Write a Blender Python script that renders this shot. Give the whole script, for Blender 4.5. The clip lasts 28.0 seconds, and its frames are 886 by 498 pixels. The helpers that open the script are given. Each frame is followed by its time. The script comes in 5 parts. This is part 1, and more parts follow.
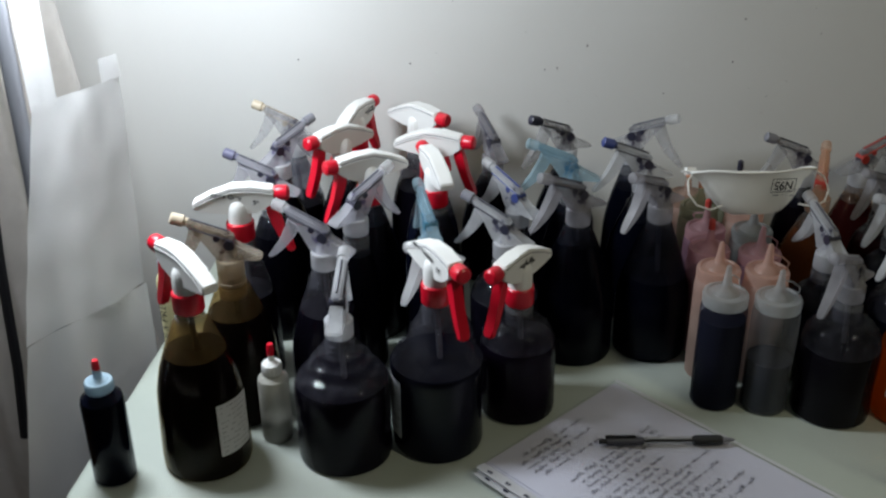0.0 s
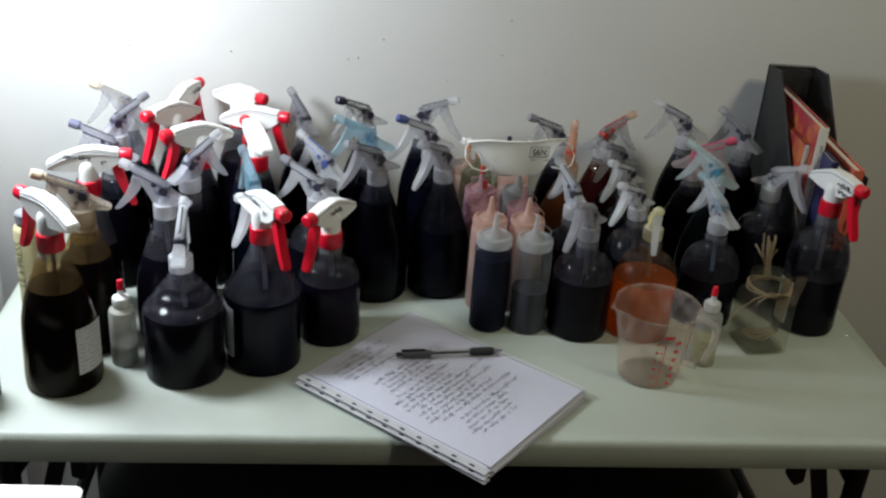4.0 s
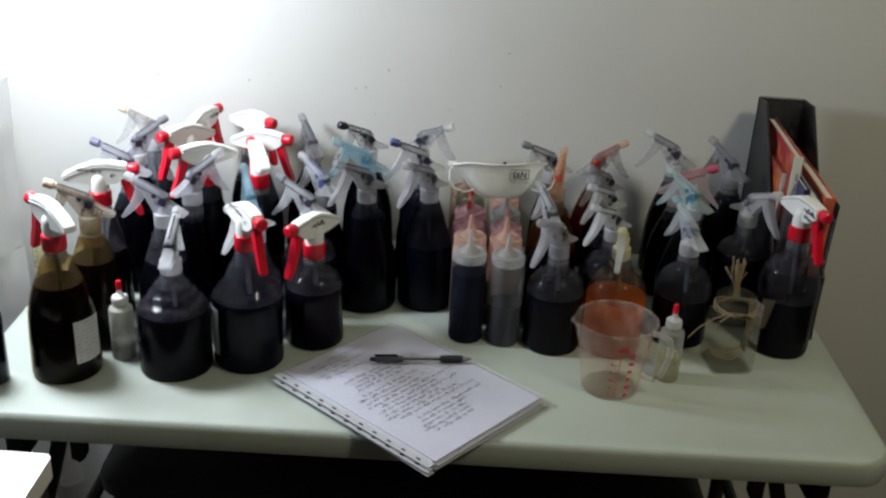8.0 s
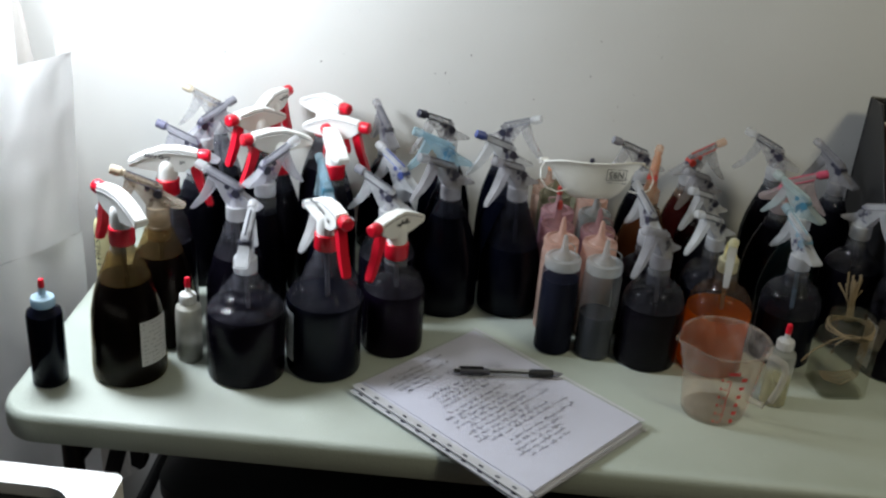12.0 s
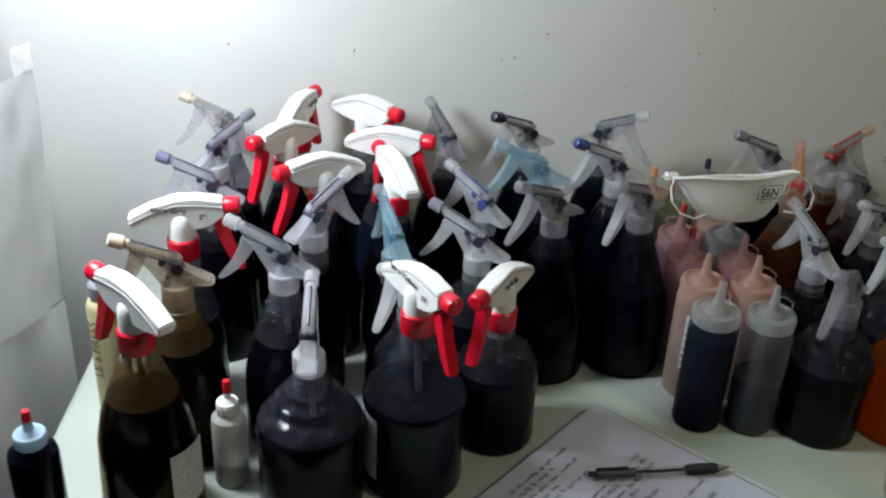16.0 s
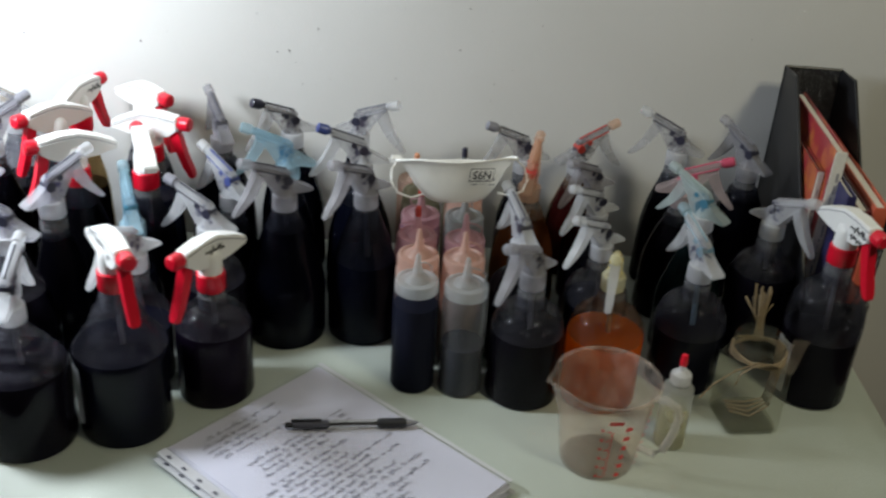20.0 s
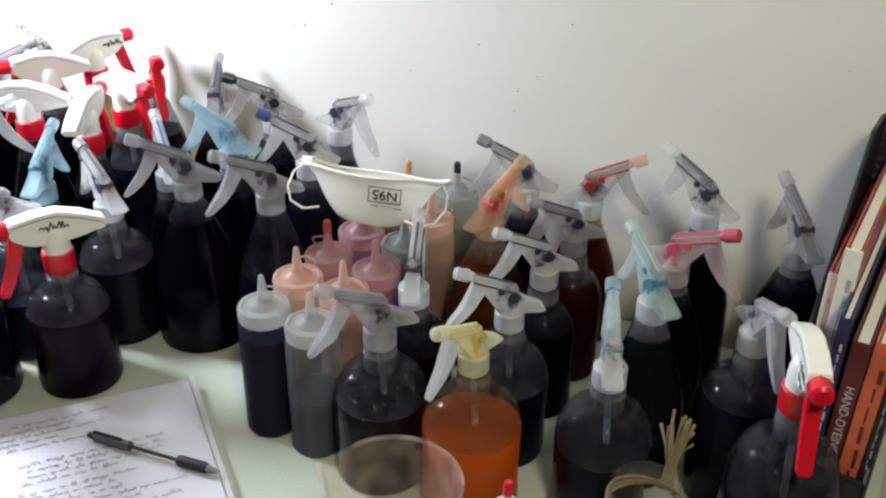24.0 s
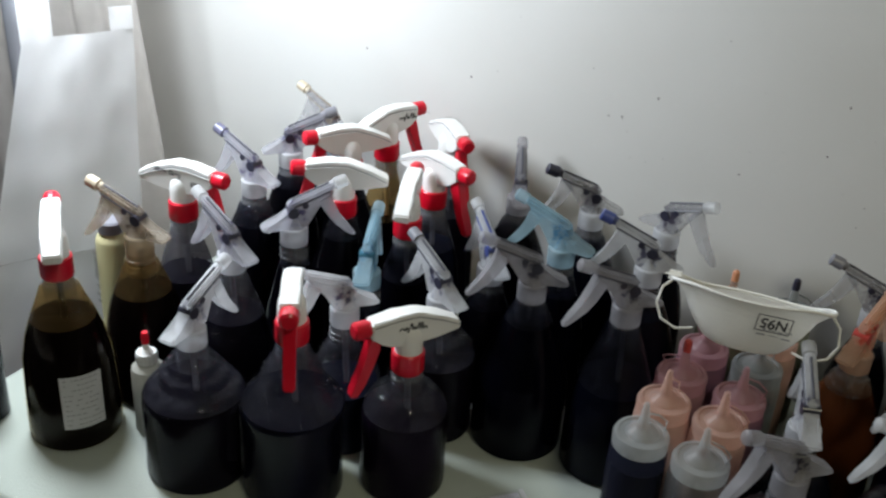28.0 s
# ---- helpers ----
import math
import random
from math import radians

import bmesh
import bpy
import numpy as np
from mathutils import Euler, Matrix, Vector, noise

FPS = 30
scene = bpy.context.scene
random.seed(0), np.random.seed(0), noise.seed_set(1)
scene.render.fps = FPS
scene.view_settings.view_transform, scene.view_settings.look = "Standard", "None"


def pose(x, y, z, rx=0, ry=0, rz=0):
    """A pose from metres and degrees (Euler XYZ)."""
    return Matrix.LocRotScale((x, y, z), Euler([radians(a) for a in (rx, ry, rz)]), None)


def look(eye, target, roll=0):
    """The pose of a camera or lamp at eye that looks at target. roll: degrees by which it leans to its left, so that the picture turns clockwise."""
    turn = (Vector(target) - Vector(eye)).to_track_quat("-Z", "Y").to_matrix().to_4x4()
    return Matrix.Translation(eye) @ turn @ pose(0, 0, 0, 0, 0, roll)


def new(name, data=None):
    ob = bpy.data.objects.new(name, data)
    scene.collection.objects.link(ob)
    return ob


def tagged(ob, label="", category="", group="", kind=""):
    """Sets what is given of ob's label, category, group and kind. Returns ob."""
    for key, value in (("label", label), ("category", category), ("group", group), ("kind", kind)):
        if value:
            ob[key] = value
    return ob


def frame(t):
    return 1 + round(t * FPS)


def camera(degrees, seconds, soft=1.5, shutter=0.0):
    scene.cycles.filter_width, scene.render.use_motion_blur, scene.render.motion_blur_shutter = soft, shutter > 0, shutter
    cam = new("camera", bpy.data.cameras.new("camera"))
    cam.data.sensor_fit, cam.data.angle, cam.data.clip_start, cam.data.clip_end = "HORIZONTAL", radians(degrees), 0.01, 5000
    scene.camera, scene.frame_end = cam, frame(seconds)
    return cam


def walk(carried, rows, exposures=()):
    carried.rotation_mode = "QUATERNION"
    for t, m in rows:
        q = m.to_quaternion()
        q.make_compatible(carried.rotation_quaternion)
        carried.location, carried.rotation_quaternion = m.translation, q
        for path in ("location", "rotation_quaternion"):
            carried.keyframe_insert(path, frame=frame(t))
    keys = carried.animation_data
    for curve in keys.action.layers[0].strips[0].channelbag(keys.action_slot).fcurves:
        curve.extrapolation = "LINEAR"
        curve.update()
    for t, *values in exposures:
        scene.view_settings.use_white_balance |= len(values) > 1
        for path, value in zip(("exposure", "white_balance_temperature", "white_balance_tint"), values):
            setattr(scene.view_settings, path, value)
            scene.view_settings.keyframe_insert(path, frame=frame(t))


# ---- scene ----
cam = camera(46.0, 28.0, soft=2.3, shutter=0.4)
METRES, EYE, TILT, LEAN, TURN = 2.75, 1.439, -27.3, 0.4, 5.9
ROWS = [
    (0.0, 0.0, 0.0, 0.0, 0.0, 0.0, -0.0),
    (0.5, -0.0215, -0.0196, -0.0113, -3.55, -0.15, -0.32),
    (1.0, -0.0198, -0.0408, -0.02, -6.96, -0.89, 1.14),
    (1.5, -0.0152, -0.0543, -0.0227, -10.35, -0.87, 2.4),
    (2.0, -0.0118, -0.0611, -0.0226, -12.19, -0.64, 3.04),
    (2.5, -0.0159, -0.0727, -0.0228, -12.48, 1.27, 2.42),
    (3.0, -0.0201, -0.0809, -0.0227, -12.08, 1.61, 2.45),
    (3.5, -0.0208, -0.0821, -0.0228, -11.77, -0.17, 1.81),
    (5.5, 0.0422, -0.1314, -0.047, -5.1, 3.27, -3.05),
    (6.0, 0.042, -0.1319, -0.0486, -3.4, 1.55, -3.48),
    (6.5, 0.0446, -0.1331, -0.046, -3.56, 2.42, -3.13),
    (7.0, 0.0456, -0.132, -0.0461, -5.49, 3.1, -1.93),
    (7.5, 0.0471, -0.1324, -0.0449, -4.4, 2.71, -1.81),
    (8.0, 0.0476, -0.1337, -0.0432, -5.2, 2.84, -0.89),
    (8.5, 0.0422, -0.1331, -0.044, -4.52, 2.57, -0.15),
    (9.0, 0.0478, -0.1331, -0.0449, -3.1, 2.79, -0.52),
    (9.5, 0.0507, -0.131, -0.0421, -2.99, 2.45, -1.39),
    (10.0, 0.0512, -0.1316, -0.0434, -3.59, 2.87, -1.86),
    (10.5, 0.0489, -0.1319, -0.0458, -2.04, 2.64, -2.5),
    (11.0, 0.0445, -0.127, -0.0428, -1.01, 2.91, -2.55),
    (11.5, 0.0326, -0.1089, -0.0395, -4.0, 2.02, -2.63),
    (12.0, 0.0152, -0.0911, -0.0284, -4.3, 1.39, -2.91),
    (12.5, 0.0046, -0.0759, -0.0218, -6.69, 1.77, -1.94),
    (13.0, -0.0136, -0.0615, -0.0181, -7.6, 1.92, -0.76),
    (13.5, -0.0269, -0.0538, -0.0173, -6.26, 1.93, -0.75),
    (15.5, -0.0408, 0.0372, 0.0188, -6.0, -1.97, 0.2),
    (16.0, -0.0362, 0.0422, 0.0216, -7.13, -2.35, 0.39),
    (16.5, -0.0313, 0.0498, 0.0223, -6.66, -2.78, 1.02),
    (17.0, -0.0277, 0.0585, 0.0273, -5.29, -3.48, -0.75),
    (17.5, -0.0238, 0.0508, 0.0288, -4.06, -3.06, -1.4),
    (18.0, -0.0229, 0.0345, 0.0199, -3.72, -2.79, -1.84),
    (18.5, -0.0213, 0.0091, 0.0116, -4.07, -1.72, -1.06),
    (19.0, 0.0006, -0.0194, -0.0, -6.42, -1.49, -0.54),
    (19.5, 0.0205, -0.0183, 0.0027, -9.09, -1.23, 0.66),
    (20.0, 0.0722, -0.0087, 0.0084, -6.67, -1.79, -0.79),
    (20.5, 0.1111, -0.0033, 0.0037, -5.62, -0.41, -1.82),
    (21.0, 0.135, 0.0156, 0.0127, -3.34, -0.98, -2.47),
    (21.5, 0.1474, 0.0529, 0.0239, -1.19, -1.98, -5.35),
    (23.5, 0.2541, 0.0968, 0.0422, 17.54, -5.56, -9.33),
    (24.0, 0.268, 0.0937, 0.0411, 18.21, -4.79, -10.32),
    (24.5, 0.2696, 0.0979, 0.0438, 17.01, -6.4, -10.36),
    (25.0, 0.2645, 0.0964, 0.0444, 19.6, -7.0, -11.85),
    (25.5, 0.2583, 0.0915, 0.0397, 22.6, -6.47, -13.23),
    (26.0, 0.2505, 0.0894, 0.0416, 24.26, -5.58, -15.02),
    (26.5, 0.2317, 0.0855, 0.0426, 25.2, -5.54, -16.0),
    (27.0, 0.1986, 0.0823, 0.047, 22.91, -4.39, -15.1),
    (27.5, 0.1689, 0.0825, 0.0469, 20.93, -4.01, -15.01),
    (28.0, 0.1492, 0.0767, 0.043, 20.52, -3.62, -14.72),
]
walk(cam, [(t, pose(0, 0, EYE, TILT, LEAN, TURN) @ pose(METRES * x, METRES * y, METRES * z, 90 + pitch, roll, yaw)) for t, x, y, z, yaw, pitch, roll in ROWS], [(0.0, -0.78), (1.0, -0.49), (2.5, -0.18), (8.0, -0.15), (11.0, -0.15), (13.0, -0.25), (16.0, -0.5), (18.0, -0.5), (20.0, -0.02), (22.0, 0.34), (24.0, 0.76), (25.0, 0.80), (26.0, 0.76), (26.5, 0.40), (27.0, 0.02), (28.0, -0.42)])

# ---- light: a bright work lamp above the left end of the table, an added dim warm fill from the right ----
world = bpy.data.worlds.new("world")
world.use_nodes = True
world.node_tree.nodes["Background"].inputs[0].default_value = (0.5, 0.47, 0.42, 1)
world.node_tree.nodes["Background"].inputs[1].default_value = 0.02
scene.world = world


def lamp(name, kind, place, watts, colour, size, aim=None):
    data = bpy.data.lights.new(name, kind)
    data.energy, data.color = watts, colour
    if kind == "AREA":
        data.shape, data.size = "DISK", size
    else:
        data.shadow_soft_size = size
    ob = new(name, data)
    ob.matrix_world = look(place, aim) if aim else pose(*place)
    return ob


lamp("work_lamp", "POINT", (-0.515, 0.95, 1.31), 32.0, (0.85, 0.925, 1.0), 0.09)
# unseen warm fill, added to brighten the right end and the sprayers' fronts
lamp("ceiling_lamp", "AREA", (1.15, 0.05, 2.35), 10.6, (1.0, 0.95, 0.70), 0.30, (0.75, 0.95, 0.80))

TOP = 0.74      # height of the tabletop
WALL = 1.375    # face of the back wall


# ---- materials ----
def nodes_of(name):
    mat = bpy.data.materials.new(name)
    mat.use_nodes = True
    nt = mat.node_tree
    return mat, nt, nt.nodes, nt.links, nt.nodes["Principled BSDF"]


def surface(name, colour, rough=0.5, metal=0.0, spread=0.08, scale=30.0, bump=0.0, bump_scale=200.0, spec=0.5, stain=None, stain_scale=4.0):
    """A plain surface with variation at two scales and fine relief."""
    mat, nt, nodes, links, bsdf = nodes_of(name)
    coord = nodes.new("ShaderNodeTexCoord")
    fine = nodes.new("ShaderNodeTexNoise")
    fine.inputs["Scale"].default_value, fine.inputs["Detail"].default_value = scale, 6.0
    links.new(coord.outputs["Object"], fine.inputs["Vector"])
    ramp = nodes.new("ShaderNodeMapRange")
    ramp.inputs["To Min"].default_value, ramp.inputs["To Max"].default_value = 1.0 - spread, 1.0 + spread
    links.new(fine.outputs["Fac"], ramp.inputs["Value"])
    mul = nodes.new("ShaderNodeMix")
    mul.data_type, mul.blend_type = "RGBA", "MULTIPLY"
    mul.inputs["Factor"].default_value = 1.0
    mul.inputs["A"].default_value = (*colour, 1)
    links.new(ramp.outputs["Result"], mul.inputs["B"])
    out = mul.outputs["Result"]
    if stain:
        big = nodes.new("ShaderNodeTexNoise")
        big.inputs["Scale"].default_value, big.inputs["Detail"].default_value = stain_scale, 4.0
        links.new(coord.outputs["Object"], big.inputs["Vector"])
        step = nodes.new("ShaderNodeMapRange")
        step.inputs["From Min"].default_value, step.inputs["From Max"].default_value = 0.5, 0.75
        links.new(big.outputs["Fac"], step.inputs["Value"])
        mix = nodes.new("ShaderNodeMix")
        mix.data_type = "RGBA"
        links.new(step.outputs["Result"], mix.inputs["Factor"])
        links.new(out, mix.inputs["A"])
        mix.inputs["B"].default_value = (*stain, 1)
        out = mix.outputs["Result"]
    links.new(out, bsdf.inputs["Base Color"])
    bsdf.inputs["Roughness"].default_value, bsdf.inputs["Metallic"].default_value = rough, metal
    bsdf.inputs["Specular IOR Level"].default_value = spec
    if bump:
        relief = nodes.new("ShaderNodeTexNoise")
        relief.inputs["Scale"].default_value, relief.inputs["Detail"].default_value = bump_scale, 5.0
        links.new(coord.outputs["Object"], relief.inputs["Vector"])
        b = nodes.new("ShaderNodeBump")
        b.inputs["Strength"].default_value, b.inputs["Distance"].default_value = bump, 0.002
        links.new(relief.outputs["Fac"], b.inputs["Height"])
        links.new(b.outputs["Normal"], bsdf.inputs["Normal"])
    return mat


def clear(name, tint, gloss_rough=0.05, ior=1.45, haze=0.005, film=(0.42, 0.44, 0.50)):
    """Thin clear plastic or glass: what is behind shows through, with a gloss that grows at the rim."""
    mat, nt, nodes, links, bsdf = nodes_of(name)
    nodes.remove(bsdf)
    see = nodes.new("ShaderNodeBsdfTransparent")
    see.inputs["Color"].default_value = (*tint, 1)
    shine = nodes.new("ShaderNodeBsdfGlossy")
    shine.inputs["Roughness"].default_value = gloss_rough
    rim = nodes.new("ShaderNodeLayerWeight")
    rim.inputs["Blend"].default_value = 0.5
    power = nodes.new("ShaderNodeMath")
    power.operation = "POWER"
    power.inputs[1].default_value = 4.0
    links.new(rim.outputs["Facing"], power.inputs[0])
    fres = nodes.new("ShaderNodeMath")
    fres.operation = "MULTIPLY_ADD"
    fres.inputs[1].default_value, fres.inputs[2].default_value = 0.36, 0.028 * (ior - 1.0)
    links.new(power.outputs["Value"], fres.inputs[0])
    coord = nodes.new("ShaderNodeTexCoord")
    wave = nodes.new("ShaderNodeTexNoise")
    wave.inputs["Scale"].default_value = 40.0
    links.new(coord.outputs["Object"], wave.inputs["Vector"])
    b = nodes.new("ShaderNodeBump")
    b.inputs["Strength"].default_value, b.inputs["Distance"].default_value = 0.08, 0.003
    links.new(wave.outputs["Fac"], b.inputs["Height"])
    drops = nodes.new("ShaderNodeTexVoronoi")
    drops.inputs["Scale"].default_value = 130.0
    links.new(coord.outputs["Object"], drops.inputs["Vector"])
    bead = nodes.new("ShaderNodeMapRange")
    bead.inputs["From Min"].default_value, bead.inputs["From Max"].default_value = 0.0, 0.11
    bead.inputs["To Min"].default_value, bead.inputs["To Max"].default_value = 1.0, 0.0
    links.new(drops.outputs["Distance"], bead.inputs["Value"])
    b2 = nodes.new("ShaderNodeBump")
    b2.inputs["Strength"].default_value, b2.inputs["Distance"].default_value = 0.9, 0.0022
    links.new(bead.outputs["Result"], b2.inputs["Height"])
    links.new(b.outputs["Normal"], b2.inputs["Normal"])
    links.new(b2.outputs["Normal"], shine.inputs["Normal"])
    # a thin cloudy film of dried dye on the inside
    dull = nodes.new("ShaderNodeBsdfDiffuse")
    dull.inputs["Color"].default_value = (*film, 1)
    cloud = nodes.new("ShaderNodeTexNoise")
    cloud.inputs["Scale"].default_value, cloud.inputs["Detail"].default_value = 55.0, 4.0
    links.new(coord.outputs["Object"], cloud.inputs["Vector"])
    veil = nodes.new("ShaderNodeMapRange")
    veil.inputs["From Min"].default_value, veil.inputs["From Max"].default_value = 0.35, 0.75
    veil.inputs["To Min"].default_value, veil.inputs["To Max"].default_value = haze * 0.5, haze * 2.0
    links.new(cloud.outputs["Fac"], veil.inputs["Value"])
    inner = nodes.new("ShaderNodeMixShader")
    links.new(veil.outputs["Result"], inner.inputs["Fac"])
    links.new(see.outputs["BSDF"], inner.inputs[1])
    links.new(dull.outputs["BSDF"], inner.inputs[2])
    mix = nodes.new("ShaderNodeMixShader")
    links.new(fres.outputs["Value"], mix.inputs["Fac"])
    links.new(inner.outputs["Shader"], mix.inputs[1])
    links.new(shine.outputs["BSDF"], mix.inputs[2])
    links.new(mix.outputs["Shader"], nodes["Material Output"].inputs["Surface"])
    return mat


def milky(name, colour, cover=0.5, rough=0.35, blotch=0.10, stain=None, cloud_scale=28.0, passing=0.35):
    """Frosted translucent plastic: partly clear, partly scattering, a little cloudy; stain: dried dye round the valve."""
    mat, nt, nodes, links, bsdf = nodes_of(name)
    bsdf.inputs["Roughness"].default_value = rough
    pass_on = nodes.new("ShaderNodeBsdfTranslucent")
    body = nodes.new("ShaderNodeMixShader")
    body.inputs["Fac"].default_value = passing
    links.new(bsdf.outputs["BSDF"], body.inputs[1])
    links.new(pass_on.outputs["BSDF"], body.inputs[2])
    see = nodes.new("ShaderNodeBsdfTransparent")
    see.inputs["Color"].default_value = (*[0.55 + 0.45 * c for c in colour], 1)
    coord = nodes.new("ShaderNodeTexCoord")
    cloud = nodes.new("ShaderNodeTexNoise")
    cloud.inputs["Scale"].default_value, cloud.inputs["Detail"].default_value = cloud_scale, 3.0
    links.new(coord.outputs["Object"], cloud.inputs["Vector"])
    ramp = nodes.new("ShaderNodeMapRange")
    ramp.inputs["To Min"].default_value, ramp.inputs["To Max"].default_value = cover - blotch, cover + blotch
    links.new(cloud.outputs["Fac"], ramp.inputs["Value"])
    tone = nodes.new("ShaderNodeMix")
    tone.data_type = "RGBA"
    tone.inputs["Factor"].default_value = 0.0
    tone.inputs["A"].default_value = (*colour, 1)
    tone.inputs["B"].default_value = (*(stain or colour), 1)
    cover_out = ramp.outputs["Result"]
    if stain:
        warp = nodes.new("ShaderNodeTexNoise")
        warp.inputs["Scale"].default_value, warp.inputs["Detail"].default_value = 110.0, 3.0
        info = nodes.new("ShaderNodeObjectInfo")
        shift = nodes.new("ShaderNodeVectorMath")
        shift.operation = "ADD"
        links.new(coord.outputs["Object"], shift.inputs[0])
        links.new(info.outputs["Random"], shift.inputs[1])
        links.new(shift.outputs["Vector"], warp.inputs["Vector"])
        dist = nodes.new("ShaderNodeVectorMath")
        dist.operation = "DISTANCE"
        dist.inputs[1].default_value = (0.003, 0.0, 0.030)
        links.new(coord.outputs["Object"], dist.inputs[0])
        grow = nodes.new("ShaderNodeMath")
        grow.operation = "MULTIPLY_ADD"
        grow.inputs[1].default_value, grow.inputs[2].default_value = -0.050, 0.029
        links.new(warp.outputs["Fac"], grow.inputs[0])
        total = nodes.new("ShaderNodeMath")
        total.operation = "ADD"
        links.new(dist.outputs["Value"], total.inputs[0])
        links.new(grow.outputs["Value"], total.inputs[1])
        edge = nodes.new("ShaderNodeMapRange")
        edge.inputs["From Min"].default_value, edge.inputs["From Max"].default_value = 0.011, 0.023
        edge.inputs["To Min"].default_value, edge.inputs["To Max"].default_value = 0.95, 0.0
        links.new(total.outputs["Value"], edge.inputs["Value"])
        links.new(edge.outputs["Result"], tone.inputs["Factor"])
        thick = nodes.new("ShaderNodeMath")
        thick.operation, thick.use_clamp = "MULTIPLY_ADD", True
        thick.inputs[1].default_value = 0.6
        links.new(edge.outputs["Result"], thick.inputs[0])
        links.new(cover_out, thick.inputs[2])
        cover_out = thick.outputs["Value"]
    links.new(tone.outputs["Result"], bsdf.inputs["Base Color"])
    links.new(tone.outputs["Result"], pass_on.inputs["Color"])
    mix = nodes.new("ShaderNodeMixShader")
    links.new(cover_out, mix.inputs["Fac"])
    links.new(see.outputs["BSDF"], mix.inputs[1])
    links.new(body.outputs["Shader"], mix.inputs[2])
    links.new(mix.outputs["Shader"], nodes["Material Output"].inputs["Surface"])
    return mat


def mesh_metal(name):
    """Black expanded-metal mesh: a fine grid of wire with holes."""
    mat, nt, nodes, links, bsdf = nodes_of(name)
    bsdf.inputs["Base Color"].default_value = (0.02, 0.02, 0.022, 1)
    bsdf.inputs["Roughness"].default_value = 0.4
    coord = nodes.new("ShaderNodeTexCoord")
    vor = nodes.new("ShaderNodeTexVoronoi")
    vor.inputs["Scale"].default_value, vor.inputs["Randomness"].default_value = 420.0, 0.15
    links.new(coord.outputs["Object"], vor.inputs["Vector"])
    lim = nodes.new("ShaderNodeMath")
    lim.operation = "GREATER_THAN"
    lim.inputs[1].default_value = 0.36
    links.new(vor.outputs["Distance"], lim.inputs[0])
    see = nodes.new("ShaderNodeBsdfTransparent")
    mix = nodes.new("ShaderNodeMixShader")
    links.new(lim.outputs["Value"], mix.inputs["Fac"])
    links.new(see.outputs["BSDF"], mix.inputs[1])
    links.new(bsdf.outputs["BSDF"], mix.inputs[2])
    links.new(mix.outputs["Shader"], nodes["Material Output"].inputs["Surface"])
    return mat


M_WALL = surface("wall_paint", (0.69, 0.685, 0.665), 0.6, spread=0.03, scale=6, bump=0.10, bump_scale=260, stain=(0.62, 0.61, 0.58), stain_scale=1.6)
M_SPECK = surface("dye_speck", (0.22, 0.20, 0.20), 0.7)
# room dimness put into the colour of the unseen walls
M_DIM = surface("dark_unseen_wall", (0.14, 0.135, 0.125), 0.8, spread=0.06)
M_FLOOR = surface("floor_boards", (0.11, 0.07, 0.045), 0.5, spread=0.25, scale=9, bump=0.2)
M_CEIL = surface("ceiling_paint", (0.30, 0.29, 0.28), 0.8, spread=0.02)
M_TABLE = surface("table_plastic", (0.455, 0.50, 0.445), 0.42, spread=0.05, scale=14, bump=0.35, bump_scale=500, stain=(0.39, 0.43, 0.365), stain_scale=5)
M_TUBE = surface("black_steel", (0.015, 0.015, 0.017), 0.4, metal=0.2)
M_STEEL = surface("brushed_steel", (0.30, 0.31, 0.34), 0.38, metal=0.7, spread=0.1)
M_RED = surface("red_plastic", (0.66, 0.006, 0.026), 0.32, spread=0.06)
M_WHITE = surface("white_plastic", (0.82, 0.82, 0.80), 0.35, spread=0.03, scale=50)
M_GREYLINE = surface("moulded_groove", (0.34, 0.34, 0.36), 0.5)
M_DARK = surface("dark_valve", (0.03, 0.03, 0.05), 0.3)
M_LINE = surface("grey_black_groove", (0.07, 0.07, 0.09), 0.4)
M_BLUE = surface("blue_valve", (0.05, 0.07, 0.22), 0.3)
M_PURPLE = surface("stained_violet_plastic", (0.13, 0.13, 0.20), 0.35)
M_GREYCAP = surface("smoky_cap", (0.22, 0.22, 0.25), 0.3)
M_REDVALVE = surface("dye_red_valve", (0.45, 0.05, 0.04), 0.35)
M_ORANGE = surface("orange_stained_plastic", (0.72, 0.33, 0.19), 0.4)
M_PINK = surface("pink_stained_plastic", (0.48, 0.07, 0.13), 0.35)
M_TEAL = surface("teal_valve", (0.05, 0.17, 0.25), 0.35)
M_BEIGE = surface("beige_stained_plastic", (0.56, 0.48, 0.36), 0.4)
M_INK = surface("black_ink", (0.015, 0.015, 0.018), 0.6)
M_SCRIPT = surface("pencil_script", (0.16, 0.16, 0.19), 0.6)
M_REDINK = surface("red_print", (0.75, 0.05, 0.05), 0.5)
M_PAPER = surface("paper", (0.62, 0.62, 0.68), 0.7, spread=0.03)
M_LABEL = surface("white_label", (0.58, 0.58, 0.60), 0.6, spread=0.05)
M_YELLOWLABEL = surface("yellow_label", (0.52, 0.48, 0.27), 0.5)
M_CLOTH = milky("white_cloth", (0.90, 0.90, 0.90), 0.93, 0.9, 0.03, passing=0.52)
M_CREAM = milky("off_white_cloth", (0.86, 0.83, 0.80), 0.62, 0.9, 0.10, passing=0.58)
M_TWINE = surface("jute_twine", (0.27, 0.203, 0.12), 0.9, spread=0.25, scale=300, bump=0.6, bump_scale=900)
M_ENAMEL = surface("white_enamel", (0.80, 0.78, 0.74), 0.3, spread=0.03)
M_BLACKPAN = surface("black_pan", (0.010, 0.010, 0.011), 0.8, bump=0.2)
M_CARD = surface("cardboard", (0.38, 0.22, 0.11), 0.85, spread=0.1)
